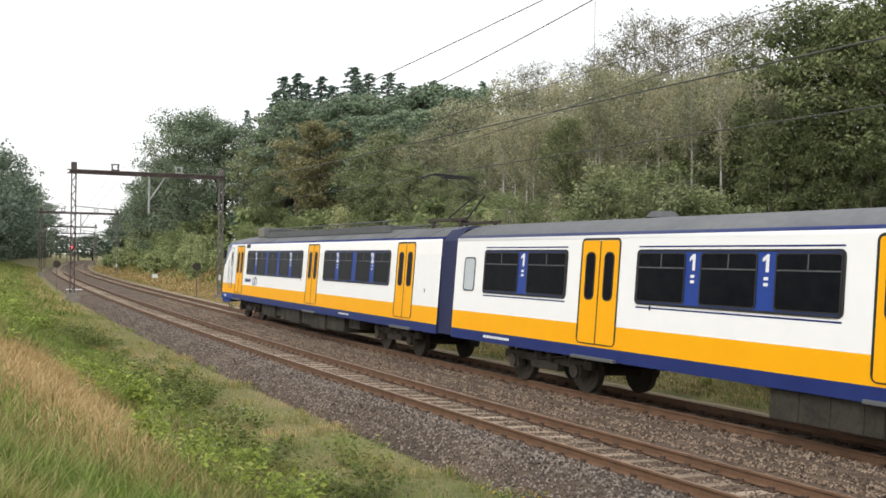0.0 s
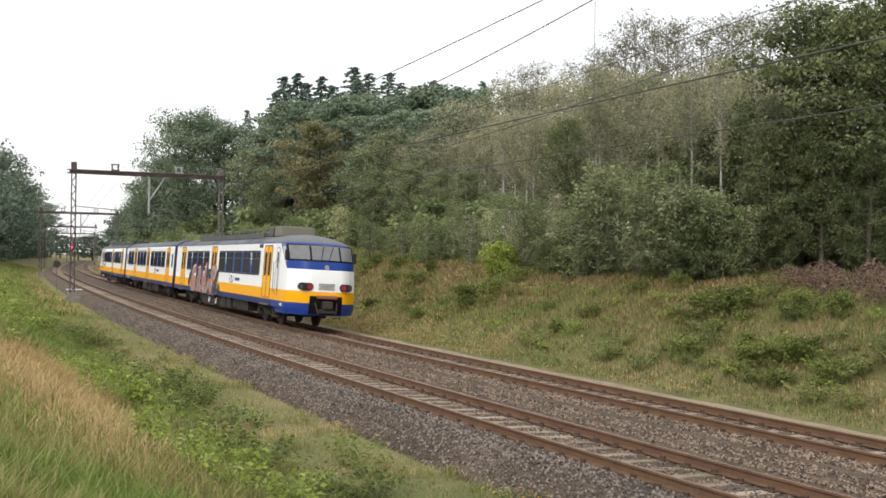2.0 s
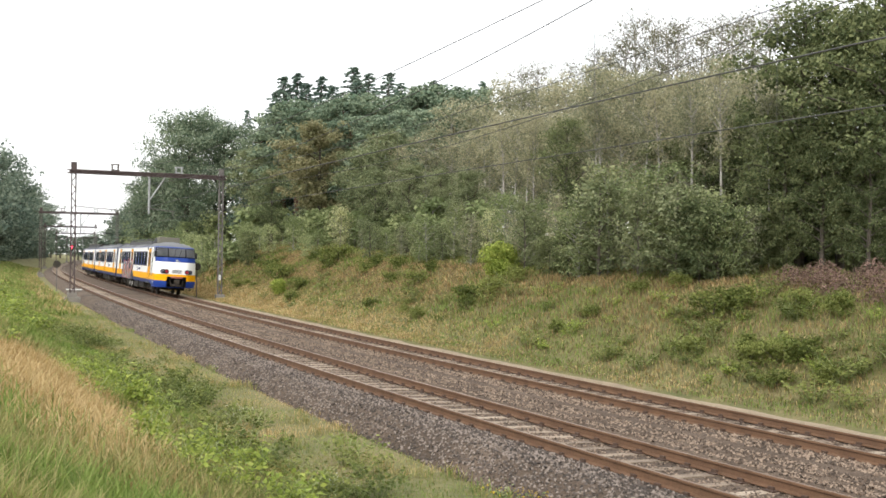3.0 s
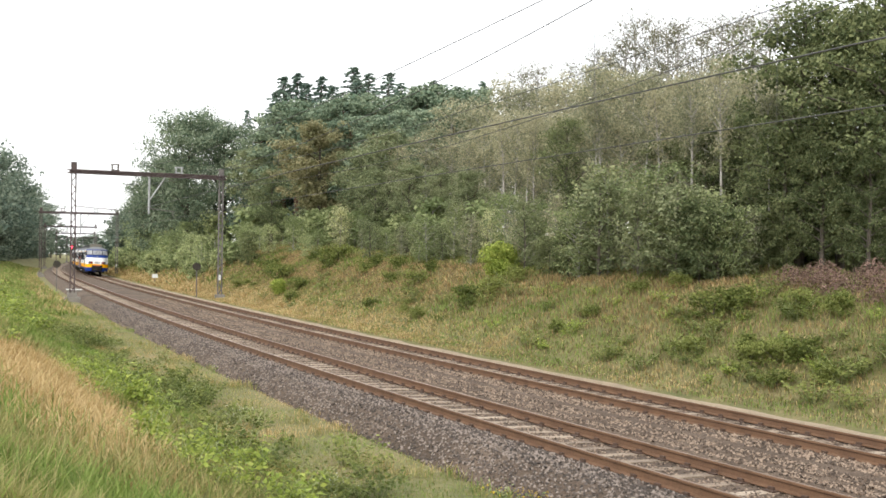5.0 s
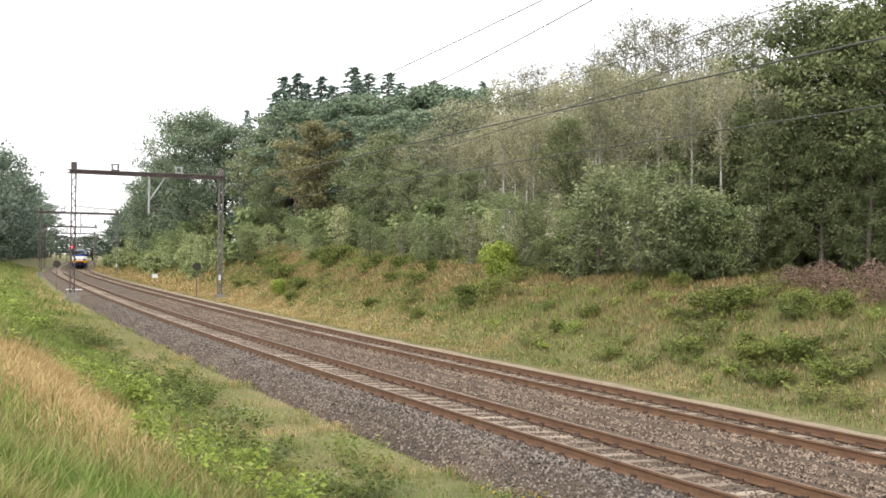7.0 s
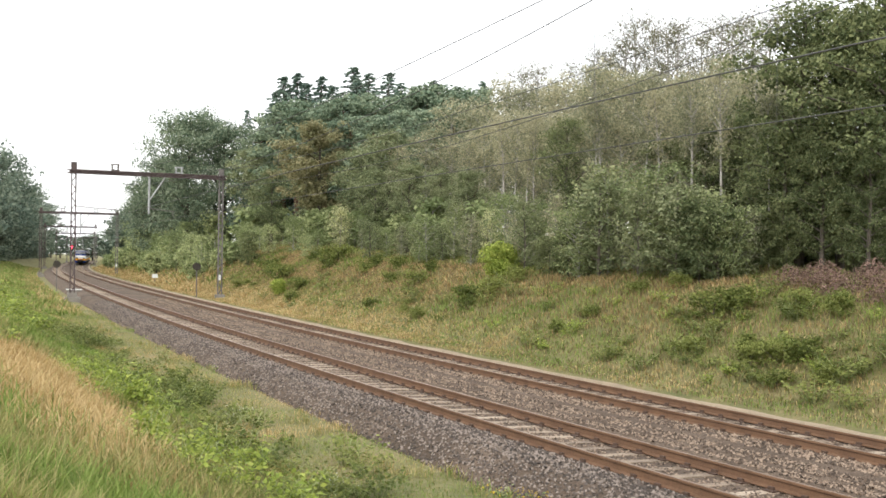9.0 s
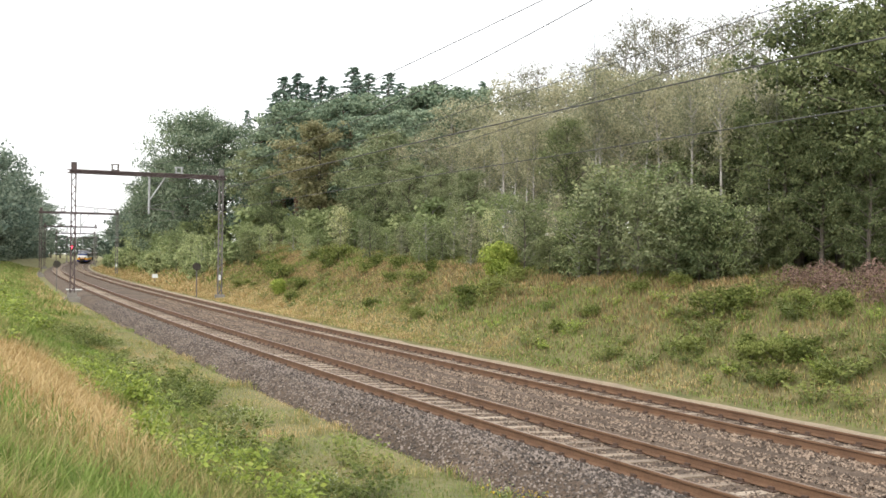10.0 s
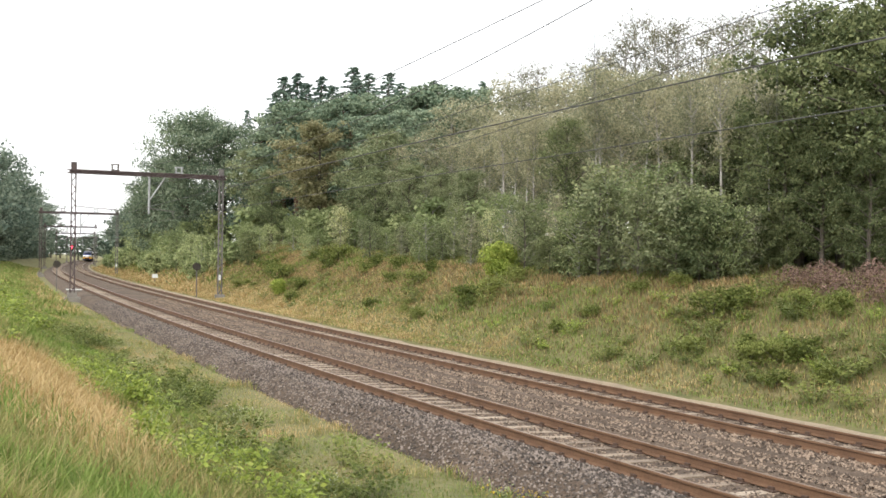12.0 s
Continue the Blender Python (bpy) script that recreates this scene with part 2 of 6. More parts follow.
def track_pose(k, s):
    x, y, z = on_track(k, s, 0, 0)
    c = float(cant(s))
    return Matrix.Translation((float(x), float(y), float(z))) @ Matrix.Rotation(heading(s), 4, "Z") @ Matrix.Rotation(c, 4, "X")


def build_track(k, phase):
    track = tagged(new(f"track_{k + 1}"), "rusty railway track on weathered wooden sleepers", "railway track", kind="structure")
    for side in (-1, 1):
        build_rail(k, side, track)
    count = 0
    s = phase
    while count < 280:
        ob = new("sleeper", sleeper_data)
        ob.parent = track
        ob.matrix_basis = track_pose(k, s) @ pose(0, random.uniform(-0.04, 0.04), random.uniform(-0.008, 0.004), 0, 0, random.uniform(-1, 1))
        s += SLEEPER_GAP
        count += 1
    base_v = np.array([(x, y, z) for x in (-0.09, 0.09) for y in (-1.3, 1.3) for z in (-0.3, -0.175)])
    base_f = [(0, 1, 3, 2), (4, 6, 7, 5), (0, 4, 5, 1), (2, 3, 7, 6), (1, 5, 7, 3)]
    vs, fs = [], []
    while s < 330:
        m = np.array(track_pose(k, s))
        o = len(vs) * len(base_v)
        vs.append(base_v @ m[:3, :3].T + m[:3, 3])
        fs += [tuple(i + o for i in f) for f in base_f]
        s += SLEEPER_GAP
    tagged(mesh_object("distant_sleepers", np.concatenate(vs), fs, M_SLEEPER, track), kind="stuff")
    return track


build_track(0, 20.55 - 24 * SLEEPER_GAP)
build_track(1, 23.11 - 28 * SLEEPER_GAP)


# ---- the train: three coaches ----
ROWS = [0.82, 0.95, 1.07, 1.30, 1.53, 1.95, 2.40, 2.62, 3.0, 3.32, 3.40, 3.47, 3.56, 3.65, 3.73, 3.79, 3.83, 3.85]
HALF = 1.42


def half_width(z):
    if z <= 3.40:
        return HALF + 0.015 - 0.065 * (max(z, 0.8) - 0.8) / 2.6
    return (HALF - 0.05) * max(0.0, 1 - ((z - 3.40) / 0.4501) ** 1.15) ** (1 / 2.3)


def band(z):
    """0 blue, 1 yellow, 2 white, 3 roof"""
    return 0 if z < 1.07 else 1 if z < 1.53 else 2 if z < 3.40 else 0 if z < 3.47 else 3


PAINT = [M_BLUE, M_YELLOW, M_WHITE, M_ROOF, M_NAVY]


def body_shell(x0, x1, parent, closed=(True, True)):
    """The tube of the coach body between two stations, with its painted bands."""
    bm = bmesh.new()
    ring = [(half_width(z), z) for z in ROWS[:-1]] + [(0, ROWS[-1])] + [(-half_width(z), z) for z in reversed(ROWS[:-1])]
    ends = [[bm.verts.new((x, y, z)) for y, z in ring] for x in (x0, x1)]
    for j in range(len(ring) - 1):
        f = bm.faces.new((ends[0][j], ends[0][j + 1], ends[1][j + 1], ends[1][j]))
        f.material_index = band((ring[j][1] + ring[j + 1][1]) / 2)
        f.smooth = ring[j][1] > 3.3
    f = bm.faces.new((ends[0][-1], ends[0][0], ends[1][0], ends[1][-1]))
    for k, e in enumerate(ends):
        if closed[k]:
            f = bm.faces.new(e)
            f.material_index = 4
    bmesh.ops.recalc_face_normals(bm, faces=bm.faces)
    return part("body", bm, PAINT, parent)


def nose_x(z):
    return float(np.interp(z, [0.5, 0.8, 1.3, 1.9, 2.4, 2.62, 3.32, 3.40, 3.56, 3.73, 3.83, 3.85], [-0.14, -0.25, -0.30, -0.28, -0.20, -0.13, 0.26, 0.36, 0.72, 1.4, 2.15, 2.6]))


def face_back(a):
    """How far the face sweeps back at the fraction a of its half width."""
    return 0.10 * a ** 2 + 0.62 * max(0.0, (a - 0.42) / 0.58) ** 1.9


FACE_A = [0, 0.2, 0.42, 0.5, 0.6, 0.7, 0.8, 0.88, 0.94, 0.98, 1.0]


def nose_row(z):
    hw = half_width(max(z, 0.82)) * (1 if z > 0.81 else 0.97)
    return [(nose_x(z) + face_back(a), hw * a, z) for a in FACE_A]


def sweep_x(z):
    """Edge of the blue field on the cab's side."""
    return float(np.interp(z, [2.40, 2.6, 3.0, 3.40], [0.62, 0.88, 1.32, 1.76])) if z >= 2.39 else 0.9


def build_nose(x1, parent):
    bm = bmesh.new()
    rows = [0.60, 0.72] + ROWS
    grid = []
    for z in rows:
        face = nose_row(z)
        corner = face[-1][0]
        hw = face[-1][1]
        side = [(max(sweep_x(z), corner + 0.06), hw, z), (x1, hw, z)] if z > 0.81 else [(corner + 0.8, hw, z), (x1 - 0.6, hw, z)]
        if z > 3.45:
            side[0] = ((corner + x1) / 2 if corner < x1 - 0.1 else corner + 0.02, hw, z)
        half = face + side
        grid.append([bm.verts.new((x, -y, z)) for x, y, z in reversed(half[1:])] + [bm.verts.new(p) for p in half])
    n = len(grid[0])
    for i in range(len(rows) - 1):
        zc = (rows[i] + rows[i + 1]) / 2
        for j in range(n - 1):
            f = bm.faces.new((grid[i][j], grid[i][j + 1], grid[i + 1][j + 1], grid[i + 1][j]))
            b = band(zc)
            if 2.40 < zc < 3.40 and 0 < j < n - 2:
                b = 0 if zc < 3.32 else 3
            f.material_index = b
            f.smooth = 0 < j < n - 2
    bmesh.ops.remove_doubles(bm, verts=bm.verts, dist=0.0005)
    bmesh.ops.recalc_face_normals(bm, faces=bm.faces)
    # A lighter blue than the coach skirt paints sky light onto the nose.
    return part("cab", bm, [M_BLUE_PANEL] + PAINT[1:], parent, "rounded cab nose in white, yellow and blue")


def face_patch(name, a0, a1, z0, z1, mat, parent, sign=1, lift=0.012, rows=6, cols=8, label=""):
    """A curved panel lying on the cab's face."""
    bm = bmesh.new()
    grid = []
    for i in range(rows):
        z = z0 + (z1 - z0) * i / (rows - 1)
        line = []
        for j in range(cols):
            a = a0 + (a1 - a0) * j / (cols - 1)
            line.append(bm.verts.new((nose_x(z) + face_back(abs(a)) - lift, sign * half_width(z) * a * 1.004, z + lift * 0.3)))
        grid.append(line)
    for i in range(rows - 1):
        for j in range(cols - 1):
            bm.faces.new((grid[i][j], grid[i][j + 1], grid[i + 1][j + 1], grid[i + 1][j]))
    bmesh.ops.solidify(bm, geom=bm.faces, thickness=0.008)
    bmesh.ops.recalc_face_normals(bm, faces=bm.faces)
    return part(name, bm, mat, parent, label, smooth=False)


def rounded(x0, x1, z0, z1, r, seg=4):
    pts = []
    for cx, cz, a0 in ((x1 - r, z1 - r, 0), (x0 + r, z1 - r, 90), (x0 + r, z0 + r, 180), (x1 - r, z0 + r, 270)):
        for k in range(seg + 1):
            a = radians(a0 + 90 * k / seg)
            pts.append((cx + r * math.cos(a), cz + r * math.sin(a)))
    return pts


def wall_y(z):
    return half_width(z)


def panel(bm, outline, lift, depth, side=1, index=0):
    """A flat panel on the coach's side, lift metres proud of the wall, following its lean."""
    top = [bm.verts.new((x, side * (wall_y(z) + lift), z)) for x, z in outline]
    low = [bm.verts.new((x, side * (wall_y(z) + lift - depth), z)) for x, z in outline]
    faces = [bm.faces.new(top)]
    n = len(top)
    for i in range(n):
        faces.append(bm.faces.new((top[i], top[(i + 1) % n], low[(i + 1) % n], low[i])))
    for f in faces:
        f.material_index = index
    return bm


def ring_panel(bm, outer, inner, lift, depth, side=1):
    n = len(outer)
    a = [bm.verts.new((x, side * (wall_y(z) + lift), z)) for x, z in outer]
    b = [bm.verts.new((x, side * (wall_y(z) + lift), z)) for x, z in inner]
    c = [bm.verts.new((x, side * (wall_y(z) + lift - depth), z)) for x, z in outer]
    d = [bm.verts.new((x, side * (wall_y(z) + lift - depth), z)) for x, z in inner]
    for i in range(n):
        k = (i + 1) % n
        bm.faces.new((a[i], a[k], b[k], b[i]))
        bm.faces.new((a[i], a[k], c[k], c[i]))
        bm.faces.new((b[i], b[k], d[k], d[i]))
    return bm


def finish(bm):
    bmesh.ops.recalc_face_normals(bm, faces=bm.faces)
    return bm


M_DIGIT = plain("white_lettering", (0.85, 0.86, 0.86), 0.5)
M_PALE_GLASS = plain("frosted_pale_window", (0.50, 0.55, 0.58), 0.25)
M_STEP = plain("worn_steel_step", (0.11, 0.115, 0.12), 0.5)


def digit(text, size, x, z, parent, side=1, mat=None):
    cu = bpy.data.curves.new("class_number", "FONT")
    cu.body = text
    cu.size = size
    cu.align_x = "CENTER"
    cu.extrude = 0.002
    cu.offset = 0.026
    tmp = new("class_number", cu)
    me = bpy.data.meshes.new_from_object(tmp.evaluated_get(bpy.context.evaluated_depsgraph_get()))
    bpy.data.objects.remove(tmp)
    me.materials.clear()
    me.materials.append(mat or M_DIGIT)
    ob = new("class_number", me)
    ob.parent = parent
    ob.matrix_basis = Matrix.Translation((x, side * (wall_y(z) + 0.022), z)) @ pose(0, 0, 0, 90, 0, 180 if side > 0 else 0)
    return ob


def window_band(x0, x1, panes, numbers, parent, text, side, z0=2.05, z1=3.07, stripes=False):
    """One long window: blue panels between dark panes in rubber frames."""
    bm = bmesh.new()
    panel(bm, rounded(x0, x1, z0, z1, 0.09), 0.010, 0.02, side)
    band_ob = part("window_band", finish(bm), M_BLUE_PANEL, parent, "blue window panel with dark panes")
    bm = bmesh.new()
    ring_panel(bm, rounded(x0 - 0.03, x1 + 0.03, z0 - 0.03, z1 + 0.03, 0.11), rounded(x0 + 0.012, x1 - 0.012, z0 + 0.012, z1 - 0.012, 0.085), 0.02, 0.03, side)
    part("window_seal", finish(bm), M_BLACK, band_ob)
    gap = 0.40
    w = (x1 - x0 - gap * (panes - 1)) / panes
    for k in range(panes):
        a = x0 + k * (w + gap) + (0.02 if k == 0 else 0)
        b = x0 + k * (w + gap) + w - (0.02 if k == panes - 1 else 0)
        bm = bmesh.new()
        panel(bm, rounded(a, b, z0 + 0.03, z1 - 0.03, 0.06), 0.016, 0.012, side)
        part("pane", finish(bm), M_GLASS, band_ob)
        bm = bmesh.new()
        ring_panel(bm, rounded(a, b, z0 + 0.03, z1 - 0.03, 0.06), rounded(a + 0.028, b - 0.028, z0 + 0.058, z1 - 0.058, 0.05), 0.024, 0.016, side)
        part("pane_frame", finish(bm), M_BLACK, band_ob)
        bm = bmesh.new()
        panel(bm, [(b - 0.03, 2.76), (a + 0.03, 2.76), (a + 0.03, 2.735), (b - 0.03, 2.735)], 0.021, 0.01, side)
        m = (a + b) / 2
        panel(bm, [(m + 0.012, z1 - 0.06), (m - 0.012, z1 - 0.06), (m - 0.012, 2.765), (m + 0.012, 2.765)], 0.021, 0.01, side)
        part("vent_bar", finish(bm), M_ROOF_DARK, band_ob, "thin grey bars of the opening vent")
        if k < panes - 1 and k in numbers:
            if text == "1":
                bm = bmesh.new()
                c, z = b + gap / 2, z1 - 0.36
                flip = -side
                panel(bm, [(c + flip * u, z + w) for u, w in ((0.055, 0.0), (0.055, 0.30), (-0.005, 0.30), (-0.09, 0.235), (-0.09, 0.17), (-0.015, 0.215), (-0.015, 0.0))], 0.016, 0.005, side)
                part("class_number", finish(bm), M_DIGIT, band_ob)
            else:
                digit(text, 0.42, b + gap / 2, z1 - 0.36, band_ob, side)
            bm = bmesh.new()
            for dz in (0.44, 0.54):
                panel(bm, [(b + gap / 2 + 0.05, z1 - dz), (b + gap / 2 - 0.05, z1 - dz), (b + gap / 2 - 0.05, z1 - dz - 0.055), (b + gap / 2 + 0.05, z1 - dz - 0.055)], 0.014, 0.004, side)
            tagged(part("pictogram", finish(bm), M_DIGIT, band_ob, "small white pictogram bars"), kind="stuff")
    if stripes:
        bm = bmesh.new()
        for z in (z0 - 0.10, z1 + 0.07):
            panel(bm, [(x1, z + 0.03), (x0, z + 0.03), (x0, z), (x1, z)], 0.004, 0.004, side)
        part("class_stripe", finish(bm), M_BLUE, parent, "thin navy stripes of the first class")
    return band_ob


def double_door(x0, x1, parent, side, z0=1.13, z1=3.30):
    bm = bmesh.new()
    ring_panel(bm, rounded(x0 - 0.035, x1 + 0.035, z0 - 0.01, z1 + 0.04, 0.12), rounded(x0 + 0.005, x1 - 0.005, z0 + 0.01, z1 - 0.005, 0.08), 0.012, 0.02, side)
    door = part("double_door", finish(bm), M_BLACK, parent, "yellow double sliding door with narrow dark windows")
    mid = (x0 + x1) / 2
    for a, b in ((x0 + 0.01, mid - 0.012), (mid + 0.012, x1 - 0.01)):
        bm = bmesh.new()
        panel(bm, rounded(a, b, z0 + 0.015, z1 - 0.01, 0.05), 0.006, 0.02, side)
        leaf = part("leaf", finish(bm), M_YELLOW, door)
        bm = bmesh.new()
        m = (a + b) / 2
        panel(bm, rounded(m - 0.145, m + 0.145, 2.06, 3.03, 0.11), 0.012, 0.008, side)
        part("leaf_window", finish(bm), M_GLASS, door)
        bm = bmesh.new()
        ring_panel(bm, rounded(m - 0.165, m + 0.165, 2.04, 3.05, 0.13), rounded(m - 0.135, m + 0.135, 2.07, 3.02, 0.10), 0.016, 0.012, side)
        part("leaf_window_seal", finish(bm), M_BLACK, door)
    bm = bmesh.new()
    panel(bm, [(mid + 0.014, z1 - 0.02), (mid - 0.014, z1 - 0.02), (mid - 0.014, z0), (mid + 0.014, z0)], 0.013, 0.02, side)
    part("door_joint", finish(bm), M_BLACK, door)
    bm = bmesh.new()
    y = side * HALF
    box(bm, x0 - 0.1, x1 + 0.1, min(y - side * 0.1, y + side * 0.09), max(y - side * 0.1, y + side * 0.09), 0.80, 0.87, bevel=0.012)
    part("step", bm, M_STEP, parent, "worn steel door step")
    return door


def small_window(x0, x1, z0, z1, mat, parent, side):
    bm = bmesh.new()
    panel(bm, rounded(x0, x1, z0, z1, 0.08), 0.006, 0.01, side)
    w = part("lavatory_window", finish(bm), mat, parent)
    bm = bmesh.new()
    ring_panel(bm, rounded(x0 - 0.03, x1 + 0.03, z0 - 0.03, z1 + 0.03, 0.1), rounded(x0, x1, z0, z1, 0.08), 0.014, 0.016, side)
    part("window_seal", finish(bm), M_BLACK, w)


def bogie(xc, parent):
    bm = bmesh.new()
    for side in (-1, 1):
        y = side * 0.98
        box(bm, xc - 1.75, xc + 1.75, y - 0.06, y + 0.06, 0.52, 0.70, bevel=0.02)
        box(bm, xc - 0.55, xc + 0.55, y - 0.10, y + 0.10, 0.38, 0.58, bevel=0.03)
        for dx in (-1.25, 1.25):
            box(bm, xc + dx - 0.19, xc + dx + 0.19, y - 0.02 * side - 0.10, y + 0.12, 0.34, 0.62, bevel=0.03)
            rod(bm, (xc + dx, y, 0.47), (xc + dx, y + side * 0.17, 0.47), 0.15, 12)
            for e in (-0.3, 0.3):
                rod(bm, (xc + dx + e, y, 0.55), (xc + dx + e, y, 0.86), 0.085, 10)
        rod(bm, (xc - 0.25, y + side * 0.05, 0.60), (xc - 0.25, y + side * 0.05, 0.95), 0.13, 10)
        rod(bm, (xc + 0.25, y + side * 0.05, 0.60), (xc + 0.25, y + side * 0.05, 0.95), 0.13, 10)
        rod(bm, (xc - 0.9, y + side * 0.1, 0.75), (xc + 0.2, y + side * 0.1, 0.62), 0.035, 6)
    box(bm, xc - 0.3, xc + 0.3, -0.95, 0.95, 0.5, 0.85)
    frame_ob = part("bogie", bm, M_UNDER, parent, "grimy steel bogie frame with springs")
    for dx in (-1.25, 1.25):
        bm = bmesh.new()
        for side in (-1, 1):
            y = side * GAUGE / 2
            rod(bm, (xc + dx, y - 0.06, 0.46), (xc + dx, y + 0.06, 0.46), 0.46, 28)
            rod(bm, (xc + dx, y - side * 0.085, 0.46), (xc + dx, y - side * 0.06, 0.46), 0.485, 28)
            rod(bm, (xc + dx, y + side * 0.062, 0.46), (xc + dx, y + side * 0.07, 0.46), 0.33, 20)
        rod(bm, (xc + dx, -0.7, 0.46), (xc + dx, 0.7, 0.46), 0.09, 10)
        part("wheelset", bm, M_UNDER, frame_ob)


def underfloor(boxes, parent):
    for x0, x1, y0, z0 in boxes:
        bm = bmesh.new()
        box(bm, x0, x1, -y0, y0, z0 + 0.08, 0.82, bevel=0.025)
        k = x0 + 0.35
        while k < x1 - 0.2:
            for side in (-1, 1):
                box(bm, k - 0.012, k + 0.012, min(side * y0, side * (y0 + 0.015)), max(side * y0, side * (y0 + 0.015)), z0 + 0.12, 0.80)
            k += 0.62
        part("equipment_box", bm, M_BOX, parent)


def gangway(x0, x1, parent, label="dark navy folded gangway bellows"):
    bm = bmesh.new()
    n = 9
    ring0 = None
    for i in range(n + 1):
        x = x0 + (x1 - x0) * i / n
        inset = 0.05 if i % 2 else 0.0
        pts = [(1.36 - inset, 0.85), (1.36 - inset, 3.35), (1.10 - inset, 3.66 - inset), (0.5, 3.78 - inset), (-0.5, 3.78 - inset), (-1.10 + inset, 3.66 - inset), (-1.36 + inset, 3.35), (-1.36 + inset, 0.85)]
        ring = [bm.verts.new((x, y, z)) for y, z in pts]
        if ring0:
            for j in range(len(pts) - 1):
                bm.faces.new((ring0[j], ring0[j + 1], ring[j + 1], ring[j]))
        ring0 = ring
    return part("gangway", finish(bm), M_NAVY, parent, label)


def marks(x, z, w, h, mat, parent, name, side=1, count=1, gap=0.02, label=""):
    bm = bmesh.new()
    for k in range(count):
        a = x + k * (w + gap)
        panel(bm, [(a + w, z + h), (a, z + h), (a, z), (a + w, z)], 0.005, 0.005, side)
    return part(name, finish(bm), mat, parent, label)


def operator_logo(x, z, parent, side):
    """Two interlocked arrows reduced to plain bars and a row of bars for the line name."""
    bm = bmesh.new()
    for path in ([(0.60, -0.15), (0.72, 0.0), (0.60, 0.15), (0.40, 0.15), (0.28, -0.03)], [(0.12, 0.15), (0.0, 0.0), (0.12, -0.15), (0.32, -0.15), (0.44, 0.03)]):
        for k, ((xa, za), (xb, zb)) in enumerate(zip(path, path[1:])):
            d = math.hypot(xb - xa, zb - za)
            nx, nz = -(zb - za) / d * 0.03, (xb - xa) / d * 0.03
            ex, ez = (xb - xa) / d * 0.02, (zb - za) / d * 0.02
            panel(bm, [(x + xa - ex + nx, z + za - ez + nz), (x + xb + ex + nx, z + zb + ez + nz), (x + xb + ex - nx, z + zb + ez - nz), (x + xa - ex - nx, z + za - ez - nz)], 0.005 + 0.0006 * k, 0.005, side)
    part("logo", finish(bm), M_BLUE, parent, "plain blue arrow-like emblem")
    marks(x - 1.30, z - 0.06, 0.09, 0.15, M_BLUE, parent, "line_name", side, 8, 0.035, "row of dark blue lettering bars")


